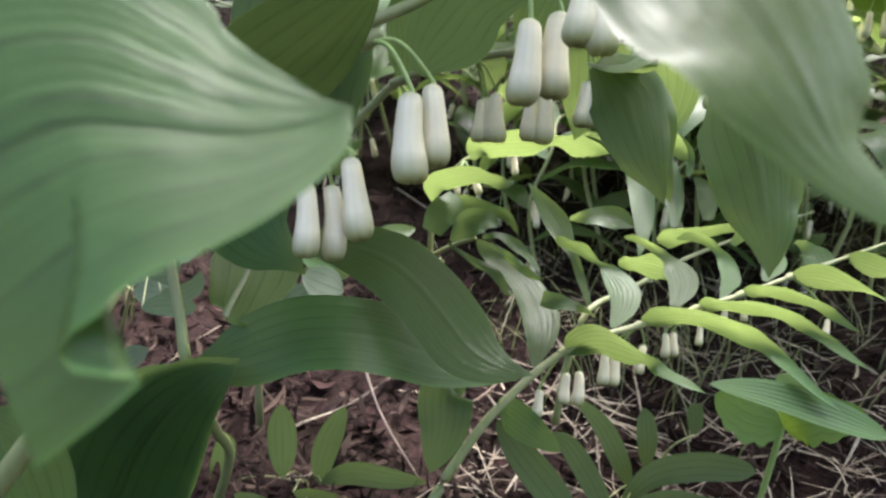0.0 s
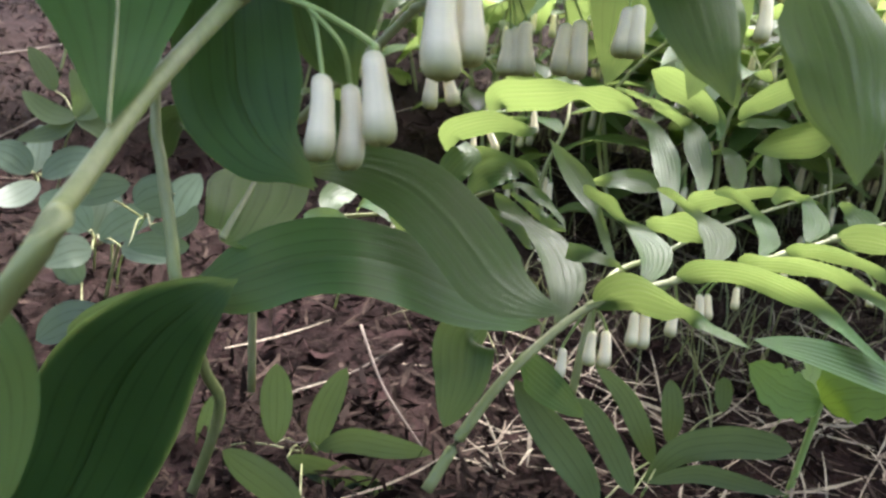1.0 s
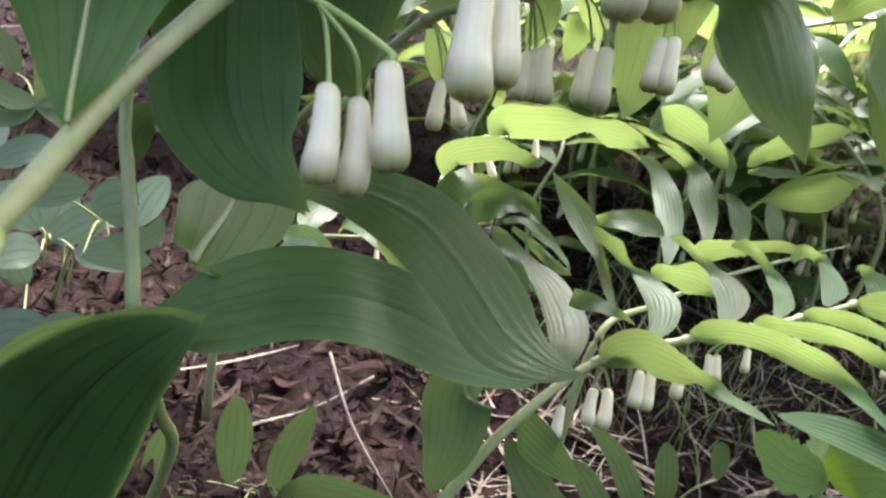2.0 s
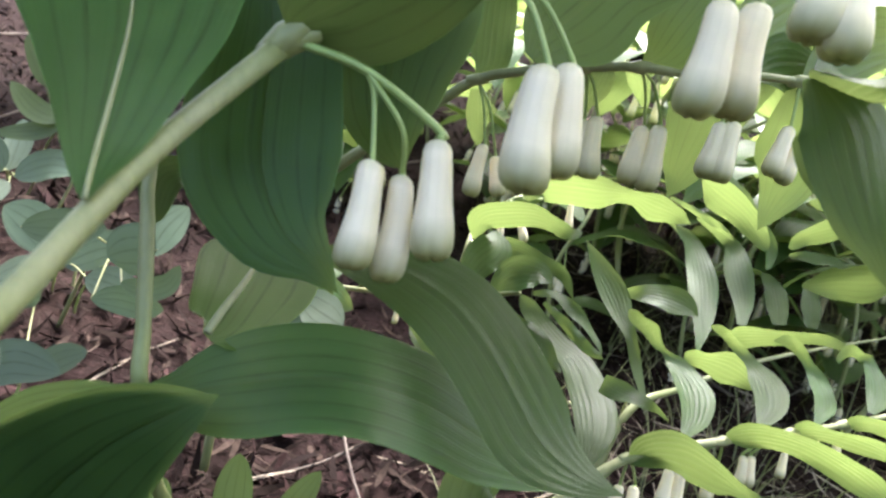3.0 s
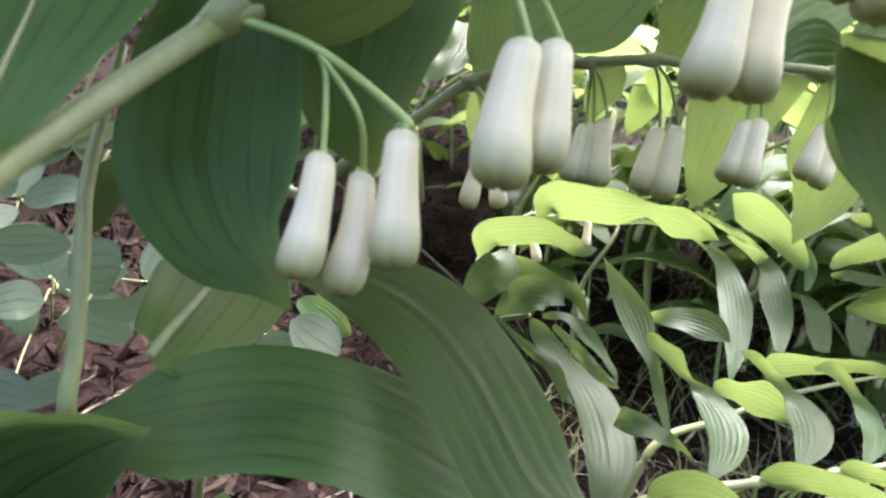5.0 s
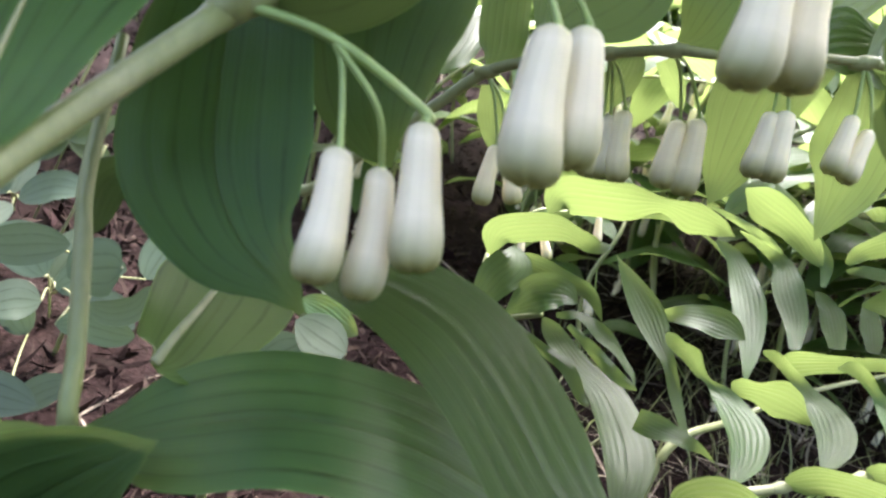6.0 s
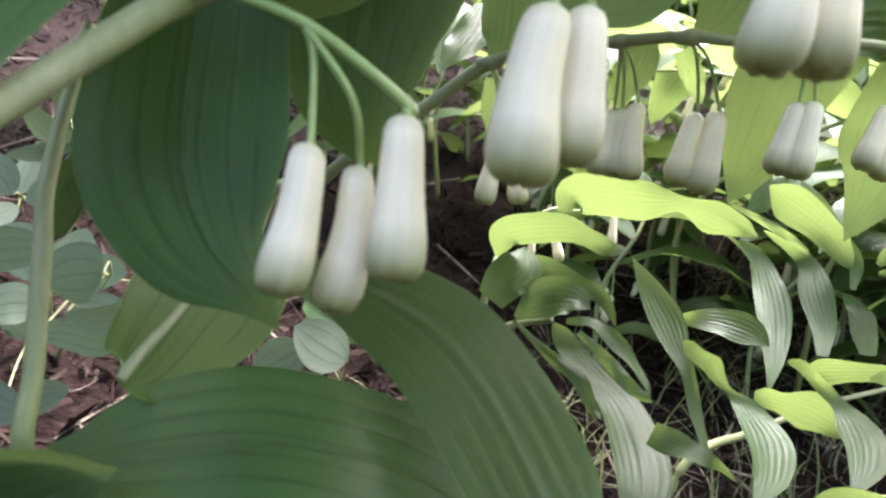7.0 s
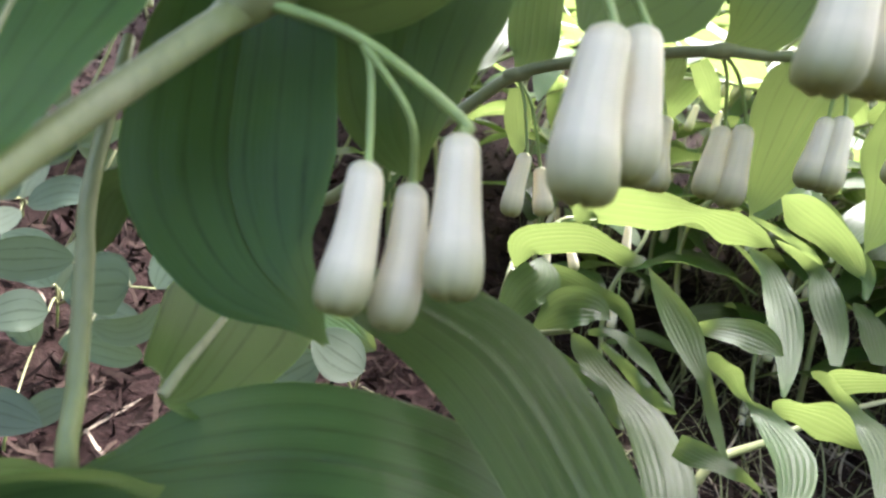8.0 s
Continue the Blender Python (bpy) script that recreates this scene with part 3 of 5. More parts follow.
leaf(front, [(0.0222, 0.0755, 0.1821), (0.0282, 0.0704, 0.1764), (0.0313, 0.0667, 0.1716), (0.0330, 0.0632, 0.1674), (0.0351, 0.0608, 0.1634), (0.0389, 0.0587, 0.1601), (0.0432, 0.0565, 0.1570)], 0.0271, [(-0.05, 0.72, -0.70), (-0.20, 0.66, -0.73), (-0.33, 0.64, -0.69), (-0.44, 0.62, -0.65), (-0.43, 0.57, -0.70), (-0.33, 0.53, -0.78), (-0.33, 0.53, -0.78)], shape=[0.77, 1.00, 0.98, 0.79, 0.45, 0.23, 0.02], cup=0.2, sides=14, pleats=0.006)
leaf(front, [(-0.0829, 0.1335, 0.0910), (-0.0756, 0.1314, 0.0850), (-0.0706, 0.1283, 0.0755), (-0.0684, 0.1230, 0.0594)], 0.019, [FRONT, FRONT], cup=0.1, sides=12, pleats=0.01)

# ---- the upright plant with the long ribbed leaf ----
upright = thing("solomons_seal", (-0.075, 0.235, 0.0), "upright Solomon's seal stem bearing long ribbed dark green leaves", "plant", "solomon's seal plants")
stem(upright, [(-0.078, 0.245, -0.03), (-0.0610, 0.2263, 0.0211), (-0.0610, 0.2121, 0.0425), (-0.0615, 0.1926, 0.0732), (-0.0647, 0.1977, 0.0856), (-0.0689, 0.2039, 0.1014), (-0.0719, 0.2086, 0.1124), (-0.0751, 0.2213, 0.1351)], [0.0018, 0.0017, 0.0016, 0.0016, 0.0015, 0.0015, 0.0013, 0.001])
# the long ribbed leaf, then the one that curves over it
leaf(upright, [(-0.0629, 0.1965, 0.0712), (-0.0582, 0.1966, 0.0726), (-0.0509, 0.1964, 0.0754), (-0.0418, 0.1954, 0.0797), (-0.0311, 0.1943, 0.0841), (-0.0191, 0.1941, 0.0856), (-0.0062, 0.1997, 0.0815), (0.0070, 0.2064, 0.0738), (0.0231, 0.2158, 0.0649), (0.0322, 0.2198, 0.0618)], 0.0253, [(-0.05, -0.97, 0.23), (-0.26, -0.63, 0.73), (-0.33, -0.69, 0.65), (-0.36, -0.65, 0.67), (-0.24, -0.56, 0.79), (0.19, -0.45, 0.87), (0.53, -0.43, 0.73), (0.62, -0.51, 0.60), (0.58, -0.56, 0.59), (0.44, -0.88, 0.15)], shape=[0.04, 0.32, 0.70, 0.91, 0.98, 1.00, 0.96, 0.78, 0.37, 0.04], cup=0.04, wave=0.0005, sides=16, pleats=0.005)
leaf(upright, [(-0.0367, 0.2261, 0.0997), (-0.0229, 0.2192, 0.1027), (-0.0086, 0.2121, 0.1008), (0.0013, 0.2063, 0.0949), (0.0090, 0.2013, 0.0878), (0.0158, 0.1964, 0.0812), (0.0248, 0.1932, 0.0773), (0.0334, 0.1907, 0.0769)], 0.0223, [(0.48, 0.78, -0.41), (0.30, 0.55, -0.78), (0.04, 0.57, -0.82), (-0.14, 0.66, -0.74), (-0.21, 0.67, -0.71), (-0.21, 0.60, -0.77), (-0.04, 0.52, -0.85), (-0.04, 0.52, -0.85)], shape=[0.16, 0.69, 0.96, 1.00, 0.99, 0.91, 0.45, 0.04], cup=0.03, wave=0.0005, sides=16, pleats=0.004)
# the paler lobed-leaf green stands in for light and sheen this shaded leaf lacks
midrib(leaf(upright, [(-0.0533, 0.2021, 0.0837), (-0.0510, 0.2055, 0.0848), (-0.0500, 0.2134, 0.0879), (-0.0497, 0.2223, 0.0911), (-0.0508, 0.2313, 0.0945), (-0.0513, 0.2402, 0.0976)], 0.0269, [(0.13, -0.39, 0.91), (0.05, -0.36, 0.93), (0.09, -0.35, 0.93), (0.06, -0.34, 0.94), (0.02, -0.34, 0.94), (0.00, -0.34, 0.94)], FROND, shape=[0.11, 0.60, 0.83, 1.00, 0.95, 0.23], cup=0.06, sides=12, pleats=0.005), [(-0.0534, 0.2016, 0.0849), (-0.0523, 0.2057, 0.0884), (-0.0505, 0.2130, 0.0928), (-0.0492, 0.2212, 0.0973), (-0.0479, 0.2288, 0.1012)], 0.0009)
leaf(upright, [(-0.0692, 0.2064, 0.1025), (-0.0715, 0.2151, 0.1097), (-0.0680, 0.2197, 0.1111), (-0.0602, 0.2196, 0.1049)], 0.0085, [(0.2, -0.6, 0.8), (0.3, -0.7, 0.6)], cup=0.2, sides=8, pleats=0.05)
leaf(upright, [(-0.0624, 0.1957, 0.0705), (-0.0715, 0.1977, 0.0665), (-0.0839, 0.1999, 0.0602), (-0.0933, 0.2008, 0.0535)], 0.0098, [(0.28, 0.95, -0.15), (0.26, 0.95, -0.16), (0.24, 0.96, -0.17), (0.21, 0.96, -0.17)], shape=[0.25, 0.90, 1.00, 0.63], cup=0.1, sides=12, pleats=0.01)
leaf(upright, [(-0.1083, 0.1970, -0.0173), (-0.0900, 0.1953, 0.0166), (-0.0781, 0.1915, 0.0433), (-0.0657, 0.1876, 0.0624), (-0.0545, 0.1855, 0.0737), (-0.0457, 0.1871, 0.0798)], 0.0374, [(-0.08, -1.00, -0.00), (-0.05, -1.00, -0.06), (-0.08, -0.99, -0.12), (-0.08, -0.99, -0.13), (-0.09, -0.99, 0.08), (-0.09, -0.99, 0.08)], shape=[0.88, 0.94, 1.00, 0.72, 0.38, 0.02], cup=0.08, sides=12, pleats=0.006)
# two hidden copies stacked behind it, added so no light comes through
leaf(upright, [(-0.1089, 0.1980, -0.0182), (-0.0905, 0.1963, 0.0159), (-0.0786, 0.1926, 0.0426), (-0.0661, 0.1887, 0.0619), (-0.0548, 0.1866, 0.0732), (-0.0467, 0.1881, 0.0787)], 0.0367, [(-0.08, -1.00, -0.00), (-0.05, -1.00, -0.06), (-0.08, -0.99, -0.12), (-0.08, -0.99, -0.13), (-0.09, -0.99, 0.07), (-0.09, -0.99, 0.07)], shape=[0.88, 0.94, 1.00, 0.72, 0.38, 0.02], cup=0.08, sides=12, pleats=0.006)
leaf(upright, [(-0.1094, 0.1990, -0.0191), (-0.0910, 0.1974, 0.0152), (-0.0791, 0.1937, 0.0420), (-0.0665, 0.1898, 0.0614), (-0.0551, 0.1878, 0.0728), (-0.0470, 0.1892, 0.0783)], 0.0369, [(-0.08, -1.00, -0.00), (-0.05, -1.00, -0.06), (-0.08, -0.99, -0.12), (-0.08, -0.99, -0.13), (-0.09, -0.99, 0.07), (-0.09, -0.99, 0.07)], shape=[0.88, 0.94, 1.00, 0.72, 0.38, 0.02], cup=0.08, sides=12, pleats=0.006)

# ---- the leaning spray with a ladder of leaves ----
spray = thing("solomons_seal", (0.02, 0.22, 0.0), "leaning Solomon's seal spray with paired bright green leaves over cream bells", "plant", "solomon's seal plants")
B0, B1, B2, B3, B4, B5 = (0.0517, 0.2431, 0.0600), (0.0790, 0.2523, 0.0672), (0.1012, 0.2606, 0.0712), (0.1203, 0.2688, 0.0746), (0.1418, 0.2774, 0.0797), (0.1674, 0.2873, 0.0857)
stem(spray, [(0.0039, 0.2153, 0.0074), (0.0142, 0.2211, 0.0257), (0.0285, 0.2298, 0.0437), B0, B1, B2, B3, B4, B5, (0.1941, 0.2974, 0.0922)], [0.0019, 0.0017, 0.0015, 0.0013, 0.0011, 0.001, 0.0009, 0.0008, 0.0007, 0.0005])
leaf(spray, [(0.0420, 0.2442, 0.0529), (0.0451, 0.2569, 0.0587), (0.0457, 0.2706, 0.0622), (0.0414, 0.2848, 0.0681), (0.0352, 0.2955, 0.0699), (0.0284, 0.3041, 0.0739), (0.0227, 0.3066, 0.0791)], 0.0153, [(-0.22, -0.36, 0.91), (0.03, -0.34, 0.94), (0.06, -0.31, 0.95), (0.13, -0.24, 0.96), (0.15, -0.19, 0.97), (-0.02, -0.65, 0.76), (-0.11, -0.93, 0.34)], shape=[0.14, 0.75, 1.00, 0.97, 0.75, 0.51, 0.28], cup=0.2, wave=0.0006, steps=30, sides=6, pleats=0.003)
leaf(spray, [(0.0238, 0.2915, 0.0849), (0.0300, 0.2897, 0.0864), (0.0369, 0.2860, 0.0837), (0.0418, 0.2810, 0.0803), (0.0446, 0.2764, 0.0780), (0.0453, 0.2728, 0.0759)], 0.0048, [(-0.29, -0.95, 0.06), (-0.12, -0.48, 0.87), (-0.00, -0.58, 0.82), (0.05, -0.48, 0.87), (0.01, -0.47, 0.88), (0.01, -0.47, 0.88)], shape=[0.29, 0.81, 1.00, 0.76, 0.31, 0.10], cup=0.2, wave=0.0006, steps=30, sides=6, pleats=0.003)
leaf(spray, [(0.0263, 0.2833, 0.0851), (0.0338, 0.2803, 0.0810), (0.0401, 0.2752, 0.0772), (0.0454, 0.2708, 0.0760)], 0.0036, [(0.17, 0.91, -0.37), (0.28, 0.87, -0.40), (0.42, 0.76, -0.49), (0.56, 0.76, -0.33)], shape=[0.43, 0.89, 1.00, 0.35], cup=0.2, wave=0.0006, steps=30, sides=6, pleats=0.003)
leaf(spray, [(0.0103, 0.2929, 0.0814), (0.0205, 0.2876, 0.0764), (0.0283, 0.2819, 0.0743), (0.0334, 0.2765, 0.0687), (0.0354, 0.2732, 0.0678)], 0.0044, [(0.17, 0.83, -0.53), (0.18, 0.72, -0.67), (0.28, 0.74, -0.61), (0.24, 0.70, -0.68), (0.24, 0.70, -0.68)], shape=[0.23, 0.61, 1.00, 0.60, 0.14], cup=0.2, wave=0.0006, steps=30, sides=6, pleats=0.003)
leaf(spray, [(0.0452, 0.2636, 0.0713), (0.0491, 0.2624, 0.0707), (0.0546, 0.2602, 0.0704), (0.0603, 0.2579, 0.0697), (0.0639, 0.2555, 0.0680)], 0.0066, [(-0.27, -0.95, 0.17), (-0.17, -0.67, 0.72), (-0.14, -0.55, 0.82), (-0.39, -0.89, 0.25), (-0.39, -0.89, 0.25)], shape=[0.85, 1.00, 0.85, 0.33, 0.07], cup=0.2, wave=0.0006, steps=30, sides=6, pleats=0.003)
for node in (B0, B1, B2, B3, B4):
    joint(spray, node, (0.9, 0.35, 0.2), 0.0011)
# far-side leaves: they stand up from the stem and curl over at the tip
leaf(spray, [(0.0709, 0.2579, 0.0632), (0.0768, 0.2696, 0.0658), (0.0795, 0.2822, 0.0691), (0.0774, 0.2916, 0.0715), (0.0731, 0.2967, 0.0741), (0.0687, 0.2961, 0.0775), (0.0625, 0.2886, 0.0835), (0.0545, 0.2792, 0.0880), (0.0503, 0.2770, 0.0910)], 0.0143, [(-0.03, -0.20, 0.98), (0.14, -0.28, 0.95), (0.10, -0.25, 0.96), (0.20, -0.24, 0.95), (0.04, -0.78, 0.63), (0.34, -0.87, -0.36), (0.46, -0.71, -0.52), (0.56, -0.78, -0.30), (0.41, -0.91, -0.11)], shape=[0.15, 0.67, 1.00, 0.82, 0.16, 0.25, 0.37, 0.28, 0.31], cup=0.2, wave=0.0006, steps=30, sides=6, pleats=0.003)
leaf(spray, [(0.0934, 0.2626, 0.0696), (0.0995, 0.2739, 0.0734), (0.1009, 0.2834, 0.0769), (0.0977, 0.2902, 0.0801), (0.0916, 0.2913, 0.0844), (0.0826, 0.2837, 0.0898), (0.0762, 0.2783, 0.0921)], 0.0129, [(-0.12, -0.27, 0.96), (0.10, -0.36, 0.93), (0.07, -0.37, 0.93), (-0.05, -0.72, 0.69), (0.18, -0.92, -0.35), (0.47, -0.79, -0.39), (0.56, -0.78, -0.27)], shape=[0.16, 0.81, 1.00, 0.41, 0.27, 0.25, 0.18], cup=0.2, wave=0.0006, steps=30, sides=6, pleats=0.003)
leaf(spray, [(0.1141, 0.2711, 0.0720), (0.1209, 0.2823, 0.0755), (0.1224, 0.2918, 0.0782), (0.1204, 0.2970, 0.0818), (0.1143, 0.2952, 0.0869), (0.1030, 0.2846, 0.0918), (0.0957, 0.2775, 0.0926)], 0.0083, [(-0.10, -0.24, 0.97), (0.13, -0.33, 0.93), (0.16, -0.38, 0.91), (-0.04, -0.94, 0.34), (0.35, -0.83, -0.43), (0.64, -0.74, -0.19), (0.67, -0.72, -0.17)], shape=[0.22, 0.95, 1.00, 0.47, 0.46, 0.48, 0.29], cup=0.2, wave=0.0006, steps=30, sides=6, pleats=0.003)
leaf(spray, [(0.1302, 0.2736, 0.0786), (0.1372, 0.2846, 0.0826), (0.1392, 0.2946, 0.0865), (0.1355, 0.2971, 0.0896), (0.1244, 0.2877, 0.0918), (0.1177, 0.2805, 0.0911)], 0.0103, [(-0.04, -0.31, 0.95), (0.22, -0.43, 0.88), (0.23, -0.46, 0.86), (0.27, -0.88, -0.39), (0.68, -0.73, -0.09), (0.72, -0.68, 0.16)], shape=[0.22, 1.00, 0.91, 0.34, 0.62, 0.49], cup=0.2, wave=0.0006, steps=30, sides=6, pleats=0.003)
leaf(spray, [(0.1499, 0.2821, 0.0795), (0.1554, 0.2874, 0.0835), (0.1534, 0.2916, 0.0868), (0.1478, 0.2907, 0.0904), (0.1445, 0.2861, 0.0887)], 0.0135, [(0.03, -0.62, 0.78), (-0.03, -0.61, 0.79), (-0.01, -0.90, 0.43), (0.24, -0.65, -0.72), (0.82, -0.57, -0.07)], shape=[0.15, 1.00, 0.44, 0.19, 0.20], cup=0.2, wave=0.0006, steps=30, sides=6, pleats=0.003)
# near-side leaves: they arch over towards the viewer
leaf(spray, [(0.0525, 0.2428, 0.0589), (0.0567, 0.2428, 0.0640), (0.0635, 0.2382, 0.0676), (0.0703, 0.2326, 0.0672), (0.0747, 0.2269, 0.0663), (0.0807, 0.2218, 0.0639), (0.0865, 0.2179, 0.0621), (0.0916, 0.2153, 0.0609)], 0.0206, [(-0.17, -0.98, 0.14), (0.02, -0.87, -0.49), (-0.39, -0.71, -0.59), (-0.61, -0.54, -0.58), (-0.72, -0.57, -0.40), (0.16, -0.23, 0.96), (0.18, -0.14, 0.97), (0.18, -0.14, 0.97)], shape=[0.06, 0.78, 1.00, 0.77, 0.25, 0.28, 0.26, 0.03], cup=0.2, wave=0.0006, steps=30, sides=6, pleats=0.003)
leaf(spray, [(0.0797, 0.2525, 0.0688), (0.0878, 0.2513, 0.0724), (0.0988, 0.2472, 0.0736), (0.1099, 0.2411, 0.0716), (0.1174, 0.2359, 0.0688), (0.1232, 0.2302, 0.0644), (0.1298, 0.2253, 0.0593), (0.1382, 0.2203, 0.0540)], 0.0153, [(-0.23, -0.95, 0.19), (-0.06, -0.79, -0.61), (-0.30, -0.58, -0.76), (-0.53, -0.61, -0.60), (-0.51, -0.81, 0.28), (0.27, -0.45, 0.85), (0.32, -0.41, 0.85), (0.32, -0.41, 0.85)], shape=[0.14, 0.92, 1.00, 0.77, 0.34, 0.37, 0.36, 0.05], cup=0.2, wave=0.0006, steps=30, sides=6, pleats=0.003)
leaf(spray, [(0.1021, 0.2611, 0.0727), (0.1083, 0.2588, 0.0746), (0.1181, 0.2548, 0.0760), (0.1283, 0.2499, 0.0748), (0.1372, 0.2444, 0.0712), (0.1450, 0.2386, 0.0667), (0.1534, 0.2350, 0.0623)], 0.0130, [(-0.36, -0.93, 0.07), (-0.11, -0.66, -0.74), (-0.26, -0.60, -0.75), (-0.48, -0.59, -0.64), (-0.42, -0.85, 0.31), (0.17, -0.51, 0.85), (0.17, -0.51, 0.85)], shape=[0.15, 1.00, 0.98, 0.65, 0.31, 0.36, 0.05], cup=0.2, wave=0.0006, steps=30, sides=6, pleats=0.003)
leaf(spray, [(0.1208, 0.2683, 0.0761), (0.1262, 0.2665, 0.0775), (0.1347, 0.2634, 0.0783), (0.1427, 0.2585, 0.0766), (0.1498, 0.2530, 0.0729), (0.1561, 0.2487, 0.0697)], 0.0105, [(-0.33, -0.94, 0.09), (-0.12, -0.67, -0.73), (-0.33, -0.59, -0.74), (-0.60, -0.61, -0.52), (-0.44, -0.83, 0.34), (-0.44, -0.83, 0.34)], shape=[0.19, 1.00, 1.00, 0.58, 0.30, 0.04], cup=0.2, wave=0.0006, steps=30, sides=6, pleats=0.003)
leaf(spray, [B4, (0.1517, 0.2715, 0.0813), (0.1643, 0.2624, 0.0798), (0.1773, 0.2543, 0.0750)], 0.0156, [(0, 0.9, 0.4), (0, 0.85, 0.5), (0.3, 0.25, 0.9), (0.35, -0.5, 0.75)], cup=0.18)
leaf(spray, [B5, (0.1746, 0.2794, 0.0842), (0.1855, 0.2718, 0.0841), (0.1966, 0.2636, 0.0788)], 0.0143, [(0, 0.9, 0.4), (0, 0.85, 0.5), (0.3, 0.25, 0.9), (0.35, -0.5, 0.75)], cup=0.18)
leaf(spray, [(0.1555, 0.2200, 0.0459), (0.1365, 0.2222, 0.0520), (0.1148, 0.2225, 0.0580), (0.0942, 0.2208, 0.0616)], 0.012, [(0.1, -0.6, 0.8), (0.1, -0.6, 0.8)], cup=0.12)
leaf(spray, [(0.0174, 0.2262, 0.0578), (0.0112, 0.2184, 0.0563), (0.0103, 0.2119, 0.0457), (0.0068, 0.2060, 0.0341)], 0.0175, [(-0.1, -0.95, 0.1), (0, -1, 0)], cup=0.1)
leaf(spray, [(0.0283, 0.2295, 0.0460), (0.0343, 0.2363, 0.0381), (0.0430, 0.2380, 0.0308), (0.0530, 0.2376, 0.0236)], 0.012, [(0.1, -0.7, 0.7), FRONT], cup=0.15)
for node, foot, mouth in ((B0, (0.0445, 0.2444, 0.0441), (0.0436, 0.2413, 0.0345)), (B0, (0.0546, 0.2498, 0.0485), (0.0541, 0.2463, 0.0376)), (B0, (0.0594, 0.2518, 0.0482), (0.0590, 0.2480, 0.0365)),
                          (B1, (0.0691, 0.2556, 0.0541), (0.0685, 0.2521, 0.0430)), (B1, (0.0733, 0.2574, 0.0534), (0.0727, 0.2537, 0.0419)), (B1, (0.0841, 0.2602, 0.0559), (0.0825, 0.2569, 0.0458)),
                          (B2, (0.0931, 0.2652, 0.0591), (0.0931, 0.2624, 0.0502)), (B2, (0.0966, 0.2672, 0.0588), (0.0971, 0.2643, 0.0499)), (B2, (0.1074, 0.2699, 0.0612), (0.1070, 0.2674, 0.0536)),
                          (B3, (0.1179, 0.2747, 0.0668), (0.1173, 0.2722, 0.0591)), (B3, (0.1262, 0.2772, 0.0685), (0.1258, 0.2748, 0.0612)), (B4, (0.1598, 0.2780, 0.0628), (0.1590, 0.2757, 0.0559))):
    flower(spray, node, foot, mouth, 1.1, sag=0.1, thin=0.0004)

# ---- the arching plant at the top with back-lit leaves and a row of bells ----
arch = thing("solomons_seal", (-0.0433, 0.2834, -0.0443), "arching Solomon's seal with yellow-green back-lit leaves and hanging bells", "plant", "solomon's seal plants")
E1, E2, E3, E4, E5 = (-0.0110, 0.2798, 0.1448), (0.0155, 0.2688, 0.1551), (0.0284, 0.2624, 0.1585), (0.0514, 0.2602, 0.1626), (0.0694, 0.2618, 0.1651)
stem(arch, [(-0.0750, 0.3300, -0.0450), (-0.0720, 0.3180, 0.0400), (-0.0640, 0.3060, 0.0950), (-0.0513, 0.2955, 0.1026), (-0.0386, 0.2838, 0.1166), (-0.0220, 0.2845, 0.1336), E1, (0.0012, 0.2739, 0.1504), E2, E3, (0.0381, 0.2606, 0.1596), E4, E5, (0.0926, 0.2653, 0.1670)], [0.0018, 0.0018, 0.0017, 0.0016, 0.0015, 0.0014, 0.0013, 0.0012, 0.0011, 0.0008])
for node in (E1, E2, E3, E4, E5):
    joint(arch, node, (0.9, -0.2, 0.25), 0.0013)
flower(arch, E1, (-0.0044, 0.2792, 0.1276), (-0.0049, 0.2749, 0.1127), 1.0, sag=0.15, thin=0.0004)
flower(arch, E1, (-0.0002, 0.2806, 0.1250), (0.0033, 0.2773, 0.1143), 1.25, sag=0.15, thin=0.0004)
flower(arch, E2, (0.0192, 0.2769, 0.1405), (0.0181, 0.2727, 0.1258), 1.05, sag=0.15, thin=0.0004)
flower(arch, E2, (0.0210, 0.2765, 0.1414), (0.0217, 0.2722, 0.1262), 1.0, sag=0.15, thin=0.0004)
flower(arch, E2, (0.0239, 0.2754, 0.1433), (0.0256, 0.2708, 0.1264), 1.1, sag=0.15, thin=0.0004)
flower(arch, E3, (0.0367, 0.2731, 0.1440), (0.0357, 0.2686, 0.1277), 1.1, sag=0.15, thin=0.0004)
flower(arch, E3, (0.0410, 0.2728, 0.1453), (0.0407, 0.2679, 0.1271), 1.1, sag=0.15, thin=0.0004)
flower(arch, E4, (0.0531, 0.2606, 0.1502), (0.0512, 0.2564, 0.1354), 1.15, sag=0.15, thin=0.0004)
flower(arch, E4, (0.0558, 0.2598, 0.1511), (0.0549, 0.2553, 0.1354), 1.15, sag=0.15, thin=0.0004)
flower(arch, E5, (0.0704, 0.2603, 0.1535), (0.0676, 0.2564, 0.1401), 1.1, sag=0.15, thin=0.0004)
flower(arch, E5, (0.0751, 0.2609, 0.1513), (0.0717, 0.2572, 0.1389), 1.1, sag=0.15, thin=0.0004)
flower(arch, E5, (0.0951, 0.2631, 0.1568), (0.0939, 0.2592, 0.1433), 1.1, sag=0.15, thin=0.0004)
leaf(arch, [E4, (0.0616, 0.2848, 0.1759), (0.0818, 0.3053, 0.1918), (0.1059, 0.3200, 0.2059)], 0.024, [(0, -1, -0.2), (0, -1, -0.3)], cup=0.2)
